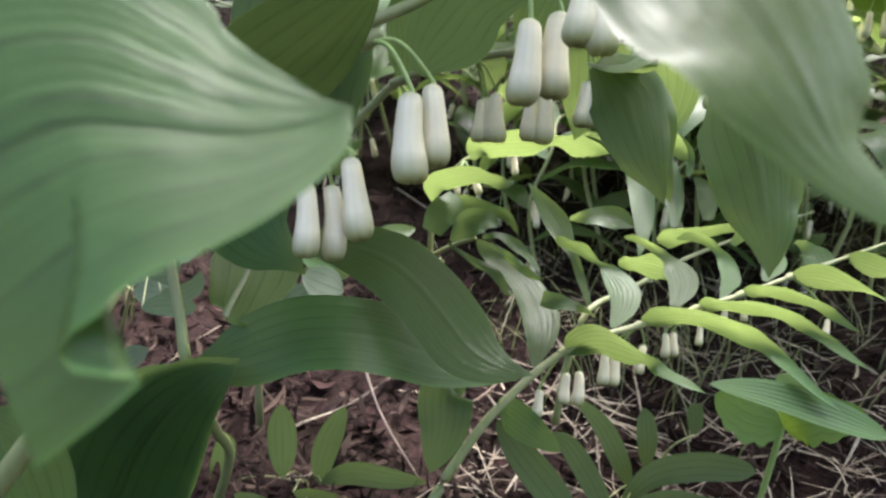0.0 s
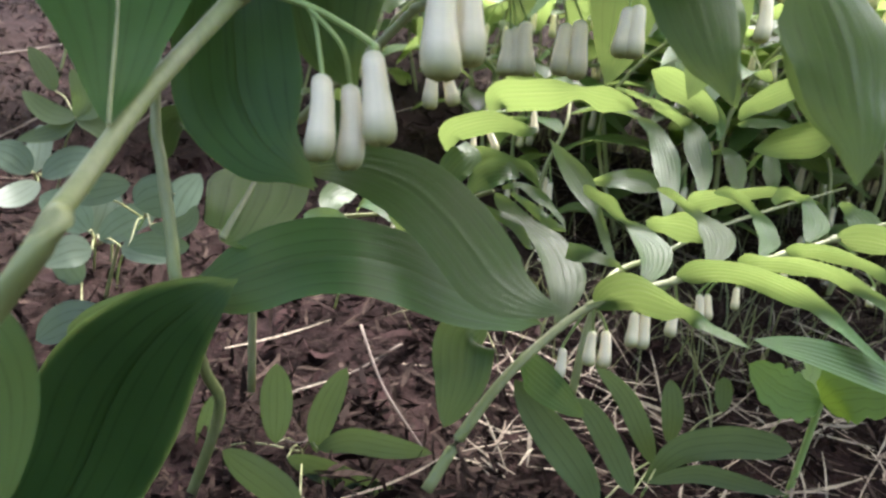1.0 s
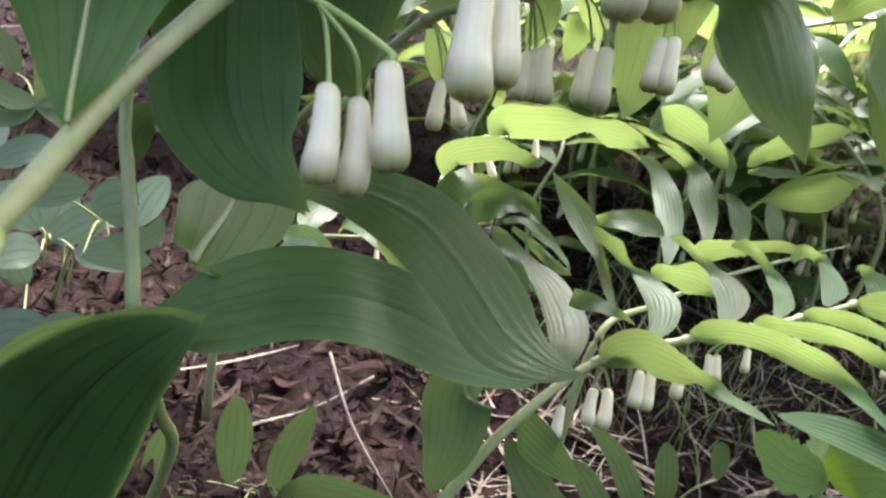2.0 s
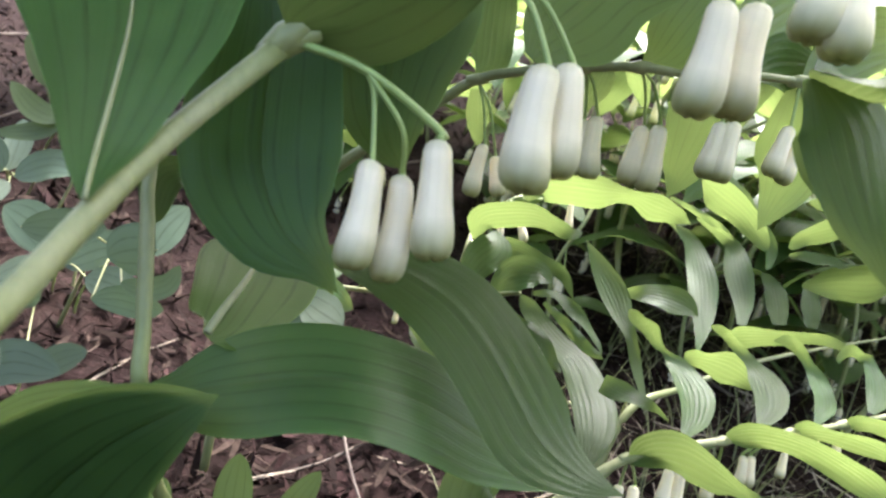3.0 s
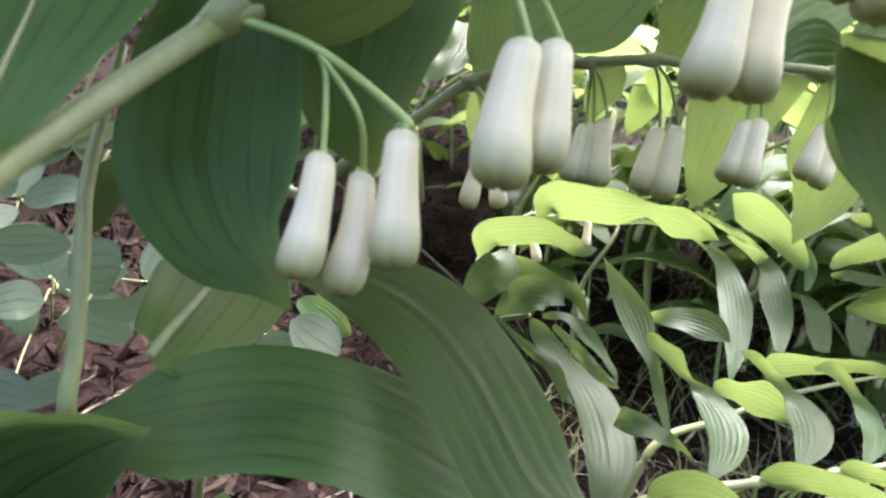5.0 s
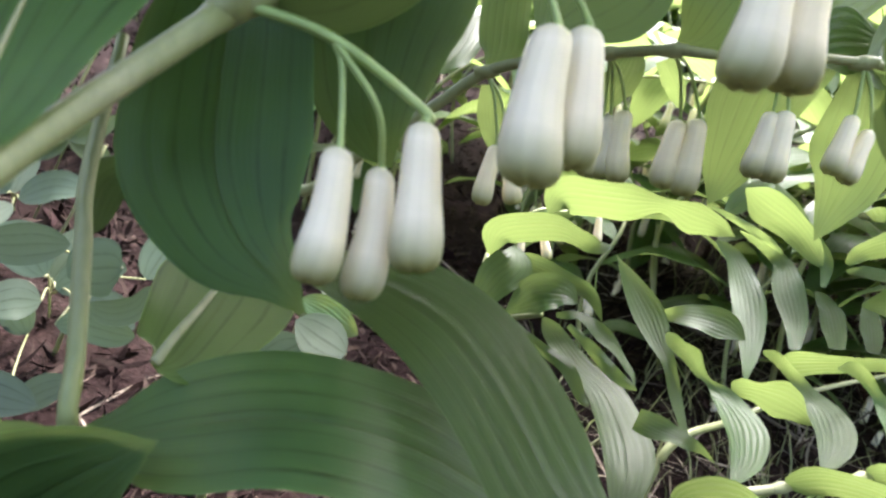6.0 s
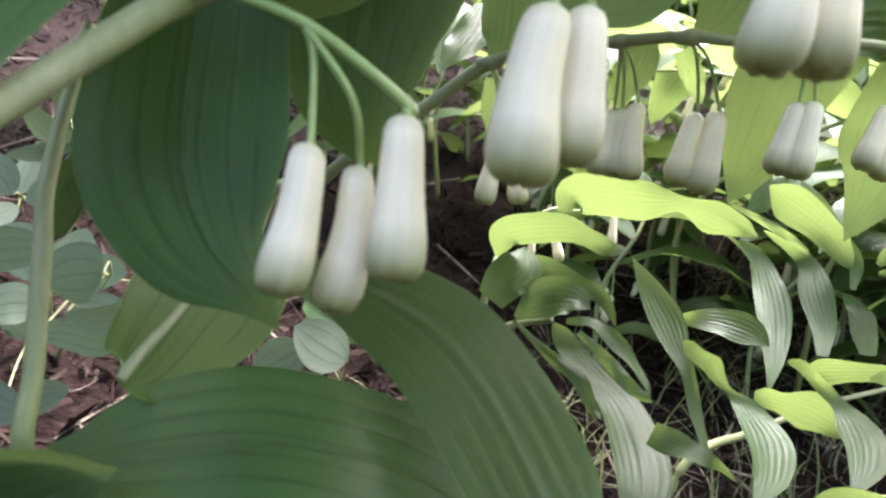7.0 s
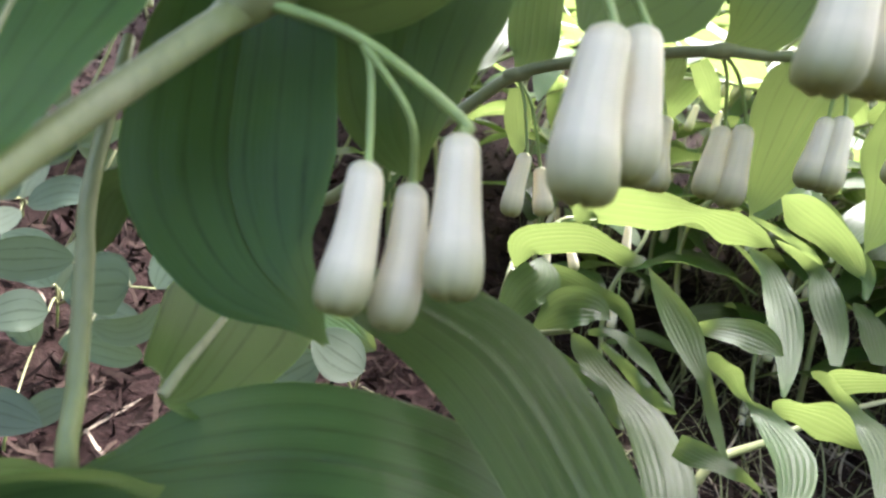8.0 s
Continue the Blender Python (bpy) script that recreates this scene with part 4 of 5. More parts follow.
leaf(arch, [E5, (0.0848, 0.2842, 0.1754), (0.1034, 0.2975, 0.1851), (0.1311, 0.3152, 0.1924)], 0.024, [(0, -1, -0.2), (0, -1, -0.3)], cup=0.2)
leaf(arch, [(0.0518, 0.2612, 0.1624), (0.0568, 0.2744, 0.1621), (0.0599, 0.2889, 0.1534), (0.0604, 0.2967, 0.1420), (0.0592, 0.2995, 0.1315), (0.0572, 0.2979, 0.1241)], 0.0285, [(-0.23, 0.11, 0.97), (-0.20, 0.36, 0.91), (-0.23, 0.67, 0.70), (-0.25, 0.87, 0.43), (-0.04, 1.00, 0.08), (-0.04, 1.00, 0.08)], shape=[0.06, 0.87, 1.00, 0.77, 0.38, 0.03], cup=0.12, wave=0.0008, sides=8, pleats=0.014)
leaf(arch, [(0.0693, 0.2628, 0.1651), (0.0796, 0.2767, 0.1631), (0.0881, 0.2892, 0.1545), (0.0908, 0.2936, 0.1420), (0.0887, 0.2942, 0.1305), (0.0859, 0.2924, 0.1218)], 0.0276, [(-0.23, 0.30, 0.92), (-0.19, 0.48, 0.86), (-0.24, 0.82, 0.53), (-0.22, 0.96, 0.19), (-0.02, 1.00, -0.06), (-0.02, 1.00, -0.06)], shape=[0.07, 0.55, 1.00, 0.94, 0.40, 0.04], cup=0.12, wave=0.0008, sides=8, pleats=0.014)
leaf(arch, [(0.0288, 0.2624, 0.1588), (0.0324, 0.2603, 0.1629), (0.0356, 0.2599, 0.1708), (0.0413, 0.2643, 0.1817), (0.0487, 0.2700, 0.1892)], 0.0176, [(-0.14, -0.98, -0.12), (-0.14, -0.98, -0.12), (0.00, -0.98, 0.21), (0.10, -0.90, 0.42), (0.18, -0.86, 0.48)], shape=[0.05, 0.68, 1.00, 0.79, 0.10], cup=0.12, wave=0.0008, sides=8, pleats=0.014)
leaf(arch, [(-0.0112, 0.2798, 0.1449), (-0.0089, 0.2830, 0.1500), (-0.0097, 0.2890, 0.1590), (-0.0109, 0.2965, 0.1700), (-0.0120, 0.3048, 0.1799)], 0.0129, [(0.11, -0.87, 0.49), (0.05, -0.84, 0.54), (-0.02, -0.83, 0.56), (-0.10, -0.80, 0.59), (-0.11, -0.77, 0.63)], shape=[0.08, 0.83, 1.00, 0.85, 0.12], cup=0.12, wave=0.0008, sides=8, pleats=0.014)
leaf(arch, [(0.0213, 0.2710, 0.1559), (0.0229, 0.2855, 0.1518), (0.0229, 0.2943, 0.1456), (0.0225, 0.2966, 0.1416)], 0.0101, [(-0.19, 0.28, 0.94), (-0.12, 0.41, 0.91), (0.04, 0.68, 0.74), (0.04, 0.68, 0.74)], shape=[0.55, 1.00, 0.65, 0.10], cup=0.12, wave=0.0008, sides=8, pleats=0.014)
leaf(arch, [(0.0560, 0.2613, 0.1627), (0.0623, 0.2665, 0.1678), (0.0690, 0.2711, 0.1702), (0.0787, 0.2753, 0.1715), (0.0882, 0.2792, 0.1712)], 0.0148, [(0.23, -0.81, 0.54), (0.47, -0.84, 0.27), (0.41, -0.87, 0.27), (0.31, -0.80, 0.52), (0.31, -0.80, 0.52)], shape=[0.10, 0.93, 1.00, 0.49, 0.05], cup=0.12, wave=0.0008, sides=8, pleats=0.014)
leaf(arch, [(-0.0097, 0.2935, 0.1419), (-0.0076, 0.2991, 0.1346), (-0.0058, 0.2998, 0.1286), (-0.0046, 0.2989, 0.1244)], 0.0072, [(-0.17, 0.81, 0.56), (-0.14, 0.91, 0.39), (-0.05, 1.00, -0.03), (-0.05, 1.00, -0.03)], shape=[0.55, 1.00, 0.66, 0.07], cup=0.12, wave=0.0008, sides=8, pleats=0.014)
leaf(arch, [(-0.0252, 0.3242, 0.1422), (-0.0221, 0.3306, 0.1481), (-0.0192, 0.3404, 0.1555), (-0.0182, 0.3504, 0.1636)], 0.0105, [(0.10, -0.70, 0.71), (0.04, -0.64, 0.77), (0.20, -0.63, 0.75), (0.49, -0.58, 0.65)], shape=[0.32, 0.90, 1.00, 0.53], cup=0.12, wave=0.0008, sides=8, pleats=0.014)
leaf(arch, [(0.0442, 0.3441, 0.1627), (0.0507, 0.3512, 0.1574), (0.0545, 0.3543, 0.1528), (0.0575, 0.3555, 0.1489)], 0.0075, [(-0.24, 0.71, 0.66), (-0.06, 0.73, 0.68), (-0.03, 0.90, 0.43), (-0.03, 0.90, 0.43)], shape=[0.74, 1.00, 0.70, 0.12], cup=0.12, wave=0.0008, sides=8, pleats=0.014)

# ---- the plant behind, with a curled lime leaf and tall glossy blades ----
behind = thing("solomons_seal", (0.08, 0.40, 0.015), "Solomon's seal behind with curled lime leaves and glossy blue-green blades", "plant", "solomon's seal plants")
D0, D1, D2, D3, D4 = (0.0742, 0.3120, 0.0480), (0.0975, 0.3319, 0.0520), (0.1197, 0.3458, 0.0600), (0.1424, 0.3581, 0.0660), (0.1678, 0.3702, 0.0720)
stem(behind, [(0.0615, 0.2967, 0.0000), (0.0657, 0.3030, 0.0300), D0, D1, D2, D3, D4, (0.1995, 0.3827, 0.0800)], [0.0017, 0.0016, 0.0014, 0.0012, 0.001, 0.0009, 0.0007, 0.0004])
leaf(behind, [(0.1001, 0.3375, 0.0658), (0.1042, 0.3504, 0.0725), (0.1072, 0.3672, 0.0814), (0.1078, 0.3821, 0.0896), (0.1051, 0.3937, 0.0975), (0.0970, 0.3984, 0.1031)], 0.0118, [(-0.21, -0.40, 0.89), (-0.33, -0.38, 0.86), (-0.35, -0.42, 0.84), (-0.33, -0.51, 0.80), (-0.15, -0.69, 0.71), (-0.10, -0.84, 0.54)], shape=[0.11, 0.58, 1.00, 0.99, 0.68, 0.33], cup=0.2, wave=0.0006, steps=30, sides=6, pleats=0.003)
leaf(behind, [(0.1162, 0.3443, 0.0785), (0.1201, 0.3590, 0.0858), (0.1205, 0.3739, 0.0941), (0.1204, 0.3853, 0.1011), (0.1127, 0.3865, 0.1059), (0.0952, 0.3716, 0.1118)], 0.0115, [(-0.31, -0.36, 0.88), (-0.49, -0.35, 0.80), (-0.48, -0.44, 0.76), (-0.28, -0.74, 0.61), (0.36, -0.89, -0.29), (0.53, -0.77, -0.35)], shape=[0.31, 0.75, 1.00, 0.68, 0.37, 0.17], cup=0.2, wave=0.0006, steps=30, sides=6, pleats=0.003)
leaf(behind, [(0.1356, 0.3546, 0.0799), (0.1386, 0.3671, 0.0845), (0.1404, 0.3797, 0.0897), (0.1371, 0.3872, 0.0937)], 0.0089, [(-0.29, -0.27, 0.92), (-0.26, -0.31, 0.91), (-0.21, -0.42, 0.88), (-0.47, -0.57, 0.67)], shape=[0.60, 1.00, 0.96, 0.24], cup=0.2, wave=0.0006, steps=30, sides=6, pleats=0.003)
leaf(behind, [(0.1600, 0.3742, 0.0774), (0.1638, 0.3869, 0.0832), (0.1672, 0.3996, 0.0885), (0.1685, 0.4072, 0.0933)], 0.0086, [(-0.22, -0.35, 0.91), (-0.22, -0.34, 0.92), (-0.21, -0.40, 0.89), (-0.19, -0.50, 0.84)], shape=[0.56, 1.00, 0.72, 0.17], cup=0.2, wave=0.0006, steps=30, sides=6, pleats=0.003)
leaf(behind, [(0.0695, 0.2921, 0.0580), (0.0672, 0.3029, 0.0651), (0.0647, 0.3108, 0.0725), (0.0617, 0.3181, 0.0774), (0.0584, 0.3255, 0.0829), (0.0523, 0.3333, 0.0901), (0.0457, 0.3381, 0.0976)], 0.0109, [(-0.18, -0.56, 0.81), (-0.17, -0.63, 0.76), (-0.29, -0.66, 0.69), (-0.29, -0.63, 0.72), (-0.12, -0.68, 0.72), (-0.05, -0.78, 0.63), (-0.05, -0.78, 0.63)], shape=[0.16, 0.34, 0.37, 0.71, 1.00, 0.66, 0.07], cup=0.2, wave=0.0006, steps=30, sides=6, pleats=0.003)
leaf(behind, [(0.0822, 0.3045, 0.0727), (0.0885, 0.3026, 0.0740), (0.0955, 0.2995, 0.0744), (0.1008, 0.2961, 0.0732), (0.1044, 0.2925, 0.0711)], 0.0172, [(-0.30, -0.95, 0.09), (-0.18, -0.72, -0.67), (-0.41, -0.70, -0.59), (-0.66, -0.67, -0.34), (-0.68, -0.73, 0.08)], shape=[0.15, 0.72, 1.00, 0.58, 0.13], cup=0.2, wave=0.0006, steps=30, sides=6, pleats=0.003)
leaf(behind, [(0.1029, 0.3238, 0.0777), (0.1088, 0.3222, 0.0802), (0.1186, 0.3207, 0.0833), (0.1309, 0.3193, 0.0867), (0.1418, 0.3170, 0.0862), (0.1525, 0.3144, 0.0845)], 0.0146, [(-0.27, -0.96, 0.02), (0.06, -0.80, -0.60), (0.08, -0.79, -0.61), (-0.06, -0.82, -0.56), (-0.20, -0.97, 0.14), (-0.21, -0.96, 0.16)], shape=[0.14, 1.00, 0.77, 0.43, 0.19, 0.07], cup=0.2, wave=0.0006, steps=30, sides=6, pleats=0.003)
leaf(behind, [(0.1345, 0.3663, 0.1095), (0.1394, 0.3659, 0.1171), (0.1498, 0.3642, 0.1236), (0.1618, 0.3623, 0.1295), (0.1710, 0.3606, 0.1319)], 0.0135, [(-0.12, -0.99, 0.03), (0.30, -0.83, -0.46), (0.12, -0.87, -0.48), (-0.04, -0.95, -0.29), (-0.21, -0.96, 0.16)], shape=[0.14, 0.93, 1.00, 0.70, 0.10], cup=0.2, wave=0.0006, steps=30, sides=6, pleats=0.003)
leaf(behind, [(0.1409, 0.3584, 0.0971), (0.1529, 0.3573, 0.1023), (0.1637, 0.3549, 0.1056), (0.1751, 0.3525, 0.1096)], 0.0186, [(-0.13, -0.98, 0.11), (-0.00, -0.93, -0.37), (-0.10, -0.94, -0.33), (-0.25, -0.96, 0.15)], shape=[0.08, 0.88, 1.00, 0.09], cup=0.2, wave=0.0006, steps=30, sides=6, pleats=0.003)
leaf(behind, [(0.1307, 0.3569, 0.1082), (0.1386, 0.3541, 0.1099), (0.1471, 0.3509, 0.1101), (0.1521, 0.3490, 0.1108)], 0.0061, [(-0.34, -0.94, 0.06), (-0.30, -0.58, 0.76), (-0.22, -0.44, 0.87), (-0.22, -0.44, 0.87)], shape=[0.21, 1.00, 0.89, 0.14], cup=0.2, wave=0.0006, steps=30, sides=6, pleats=0.003)
leaf(behind, [(0.0685, 0.3500, 0.0785), (0.0808, 0.3473, 0.0810), (0.0902, 0.3431, 0.0811), (0.0962, 0.3385, 0.0792)], 0.0108, [(-0.22, -0.97, 0.06), (-0.30, -0.68, 0.67), (-0.32, -0.70, 0.64), (-0.50, -0.79, 0.35)], shape=[0.19, 0.93, 1.00, 0.14], cup=0.2, wave=0.0006, steps=30, sides=6, pleats=0.003)

mid = thing("solomons_seal", (0.0, 0.44, 0.02), "Solomon's seal with wavy lime-green leaves arching between the others", "plant", "solomon's seal plants")
stem(mid, [(0.0, 0.44, 0.0), (0.0032, 0.3518, 0.0554), (0.0033, 0.3382, 0.0784), (0.0035, 0.3268, 0.0885)], [0.0016, 0.0014, 0.0012, 0.0009])
leaf(mid, [(0.0033, 0.3185, 0.0916), (0.0041, 0.3161, 0.0998), (0.0125, 0.3120, 0.1045), (0.0206, 0.3075, 0.1069), (0.0269, 0.3041, 0.1057), (0.0319, 0.3018, 0.1045), (0.0354, 0.3011, 0.1058)], 0.0130, [(-0.40, -0.89, -0.21), (0.03, -0.89, -0.46), (-0.11, -0.74, -0.66), (-0.32, -0.69, -0.65), (-0.47, -0.72, -0.51), (-0.29, -0.80, 0.52), (-0.38, -0.38, 0.84)], shape=[0.13, 0.82, 1.00, 0.85, 0.55, 0.33, 0.30], cup=0.15, steps=32, sides=6)
leaf(mid, [(0.0202, 0.3400, 0.1060), (0.0234, 0.3405, 0.1128), (0.0341, 0.3388, 0.1148), (0.0448, 0.3361, 0.1164), (0.0554, 0.3345, 0.1180), (0.0644, 0.3321, 0.1166), (0.0717, 0.3309, 0.1157), (0.0787, 0.3295, 0.1138)], 0.0171, [(-0.09, -0.99, 0.11), (0.15, -0.92, -0.35), (-0.05, -0.79, -0.62), (-0.07, -0.78, -0.62), (-0.11, -0.59, -0.80), (-0.25, -0.76, -0.60), (-0.26, -0.81, -0.54), (-0.15, -0.97, 0.17)], shape=[0.11, 0.85, 1.00, 1.00, 0.57, 0.83, 0.53, 0.06], cup=0.15, steps=32, sides=6)
leaf(mid, [(0.0697, 0.3331, 0.1211), (0.0806, 0.3366, 0.1182), (0.0953, 0.3458, 0.1136), (0.1054, 0.3531, 0.1092)], 0.0028, [(-0.29, 0.96, 0.06), (-0.40, 0.90, 0.18), (-0.45, 0.84, 0.31), (-0.53, 0.83, 0.15)], shape=[0.41, 0.85, 1.00, 0.40], cup=0.2, wave=0.0006, steps=30, sides=6, pleats=0.003)
leaf(mid, [(0.1218, 0.3514, 0.1013), (0.1232, 0.3593, 0.1094), (0.1164, 0.3694, 0.1182), (0.1104, 0.3772, 0.1262), (0.1061, 0.3826, 0.1320)], 0.0072, [(-0.25, -0.67, 0.70), (-0.42, -0.69, 0.60), (-0.25, -0.75, 0.61), (-0.23, -0.78, 0.58), (-0.11, -0.77, 0.63)], shape=[0.25, 0.72, 1.00, 0.83, 0.17], cup=0.2, wave=0.0006, steps=30, sides=6, pleats=0.003)
leaf(mid, [(0.0945, 0.3774, 0.1272), (0.1010, 0.3726, 0.1237), (0.1135, 0.3651, 0.1172), (0.1223, 0.3577, 0.1070)], 0.0141, [(-0.62, -0.74, -0.25), (-0.62, -0.74, -0.25), (-0.68, -0.69, -0.25), (-0.25, -0.88, 0.41)], shape=[0.07, 1.00, 0.85, 0.24], cup=0.2, wave=0.0006, steps=30, sides=6, pleats=0.003)
leaf(mid, [(0.0036, 0.3054, 0.0819), (0.0065, 0.3087, 0.0874), (0.0107, 0.3137, 0.0919), (0.0106, 0.3208, 0.0960)], 0.0124, [(0.10, -0.88, 0.47), (0.12, -0.81, 0.58), (0.18, -0.61, 0.77), (0.15, -0.49, 0.86)], shape=[0.66, 1.00, 0.98, 0.12], cup=0.2, wave=0.0006, steps=30, sides=6, pleats=0.003)
leaf(mid, [(0.0065, 0.3218, 0.0911), (0.0167, 0.3197, 0.0913), (0.0288, 0.3151, 0.0898), (0.0353, 0.3096, 0.0886), (0.0394, 0.3032, 0.0831)], 0.0071, [(-0.20, -0.97, 0.09), (-0.27, -0.94, 0.23), (-0.42, -0.85, 0.32), (-0.58, -0.73, 0.37), (-0.58, -0.73, 0.37)], shape=[0.19, 1.00, 0.76, 0.61, 0.11], cup=0.2, wave=0.0006, steps=30, sides=6, pleats=0.003)
leaf(mid, [(0.0118, 0.3065, 0.0782), (0.0182, 0.3060, 0.0852), (0.0258, 0.3045, 0.0880), (0.0310, 0.3021, 0.0868)], 0.0125, [(-0.19, -0.98, 0.10), (-0.46, -0.73, 0.50), (-0.29, -0.69, 0.67), (-0.29, -0.69, 0.67)], shape=[0.12, 1.00, 0.83, 0.06], cup=0.2, wave=0.0006, steps=30, sides=6, pleats=0.003)
stem(mid, [(0.0033, 0.3382, 0.0784), (0.0061, 0.3542, 0.0889), (0.0173, 0.3563, 0.1025), (0.0249, 0.3591, 0.1049)], [0.0011, 0.001, 0.0008, 0.0005])
for foot, mouth in (((0.0143, 0.3460, 0.0963), (0.0147, 0.3435, 0.0886)), ((0.0205, 0.3505, 0.0976), (0.0251, 0.3474, 0.0885)), ((0.0407, 0.3592, 0.1061), (0.0417, 0.3561, 0.0965))):
    flower(mid, (0.0173, 0.3563, 0.1025), foot, mouth, 1.0, sag=0.05, thin=0.0004)
stem(mid, [(0.0032, 0.3518, 0.0554), (0.0133, 0.3155, 0.0736), (0.0218, 0.3049, 0.0804)], [0.0012, 0.001, 0.0008])


# ---- low herbs on the litter ----
def herb(at, label, leaves, stalk=None, material=None, name="herb", thick=0.0005, lobes=0):
    """A small plant: leaves given as lines of places with a width, each on a thin stalk from the crown."""
    plant = thing(name, at, label, "herb", "low herbs")
    if stalk:
        stem(plant, [at, *stalk], [thick * 1.3, thick, thick], STALK, sides=7)
    for points, width, facing in leaves:
        foot = Vector(points[0])
        root = Vector(stalk[-1] if stalk else at)
        if (foot - root).length > 0.003:
            stem(plant, [root, root.lerp(foot, 0.5) + UP * 0.004, foot], [thick, thick * 0.8, thick * 0.7], STEM, name="petiole", sides=6)
        leaf(plant, points, width, facing, material or HERB, cup=0.1, steps=18, sides=4, foot=0.6, blunt=0.7, lobes=lobes)
    return plant


LEANING = (0, -0.8, 0.6)
herb((-0.0364, 0.2768, -0.0482), "low seedling with smooth oval dull-green leaves on litter", [
    ([(-0.0526, 0.2730, -0.0168), (-0.0532, 0.2764, -0.0056), (-0.0539, 0.2794, 0.0041), (-0.0546, 0.2818, 0.0120)], 0.0124, [(-0.03, -0.96, 0.29), (-0.03, -0.96, 0.29), (-0.03, -0.96, 0.29), (-0.03, -0.96, 0.29)]),
    ([(-0.0369, 0.2720, -0.0185), (-0.0362, 0.2753, -0.0077), (-0.0324, 0.2786, 0.0034), (-0.0280, 0.2813, 0.0127)], 0.0106, [(-0.03, -0.96, 0.29), (-0.03, -0.96, 0.29), (-0.03, -0.96, 0.29), (-0.03, -0.96, 0.29)]),
    ([(-0.0357, 0.2679, -0.0147), (-0.0241, 0.2689, -0.0106), (-0.0093, 0.2681, -0.0116), (0.0066, 0.2675, -0.0125)], 0.0097, [(-0.03, -0.96, 0.29), (-0.03, -0.96, 0.29), (-0.03, -0.96, 0.29), (-0.03, -0.96, 0.29)]),
    ([(-0.0454, 0.2583, -0.0130), (-0.0336, 0.2570, -0.0160), (-0.0190, 0.2554, -0.0199), (-0.0020, 0.2543, -0.0223)], 0.0093, [(-0.03, -0.96, 0.29), (-0.03, -0.96, 0.29), (-0.03, -0.96, 0.29), (-0.03, -0.96, 0.29)]),
    ([(-0.0341, 0.2181, -0.0065), (-0.0407, 0.2201, -0.0004), (-0.0516, 0.2223, 0.0057), (-0.0591, 0.2239, 0.0102)], 0.0109, [(0.03, 0.96, -0.29), (0.03, 0.96, -0.29), (0.03, 0.96, -0.29), (0.03, 0.96, -0.29)]),
    ([(-0.0837, 0.2808, -0.0281), (-0.0806, 0.2836, -0.0188), (-0.0791, 0.2858, -0.0112), (-0.0795, 0.2874, -0.0060)], 0.0100, [(-0.03, -0.96, 0.29), (-0.03, -0.96, 0.29), (-0.03, -0.96, 0.29), (-0.03, -0.96, 0.29)])], [(-0.0440, 0.2840, -0.0266)])
herb((0.0836, 0.2677, -0.0376), "leafy low herb with long oval leaves on thin stems", [
    ([(0.0603, 0.2316, -0.0054), (0.0540, 0.2347, 0.0043), (0.0459, 0.2377, 0.0135), (0.0370, 0.2409, 0.0231), (0.0302, 0.2438, 0.0320)], 0.0122, [(-0.03, -0.96, 0.29), (-0.03, -0.96, 0.29), (-0.03, -0.96, 0.29), (-0.03, -0.96, 0.29), (-0.03, -0.96, 0.29)]),
    ([(0.0748, 0.2432, -0.0071), (0.0710, 0.2454, -0.0002), (0.0648, 0.2486, 0.0099), (0.0576, 0.2515, 0.0188), (0.0505, 0.2525, 0.0213)], 0.0086, [(-0.03, -0.96, 0.29), (-0.03, -0.96, 0.29), (-0.03, -0.96, 0.29), (-0.03, -0.96, 0.29), (-0.03, -0.96, 0.29)]),
    ([(0.0887, 0.2662, -0.0093), (0.0833, 0.2697, 0.0018), (0.0759, 0.2736, 0.0140), (0.0641, 0.2771, 0.0243)], 0.0085, [(-0.03, -0.96, 0.29), (-0.03, -0.96, 0.29), (-0.03, -0.96, 0.29), (-0.03, -0.96, 0.29)]),
    ([(0.0812, 0.2514, -0.0072), (0.0932, 0.2546, 0.0044), (0.1098, 0.2554, 0.0085), (0.1250, 0.2549, 0.0084), (0.1322, 0.2546, 0.0078)], 0.0116, [(-0.03, -0.96, 0.29), (-0.03, -0.96, 0.29), (-0.03, -0.96, 0.29), (-0.03, -0.96, 0.29), (-0.03, -0.96, 0.29)]),
    ([(0.0795, 0.2426, -0.0018), (0.0952, 0.2434, 0.0023), (0.1098, 0.2426, 0.0008), (0.1263, 0.2414, -0.0018)], 0.0065, [(-0.03, -0.96, 0.29), (-0.03, -0.96, 0.29), (-0.03, -0.96, 0.29), (-0.03, -0.96, 0.29)]),
    ([(0.0956, 0.2729, -0.0038), (0.0961, 0.2756, 0.0049), (0.0951, 0.2782, 0.0136), (0.0940, 0.2800, 0.0192)], 0.0085, [(-0.03, -0.96, 0.29), (-0.03, -0.96, 0.29), (-0.03, -0.96, 0.29), (-0.03, -0.96, 0.29)]),
    ([(0.1187, 0.2853, 0.0045), (0.1187, 0.2869, 0.0098), (0.1184, 0.2885, 0.0151), (0.1182, 0.2893, 0.0176)], 0.0071, [(-0.03, -0.96, 0.29), (-0.03, -0.96, 0.29), (-0.03, -0.96, 0.29), (-0.03, -0.96, 0.29)])], [(0.0918, 0.2747, -0.0219), (0.1025, 0.2869, -0.0164)])
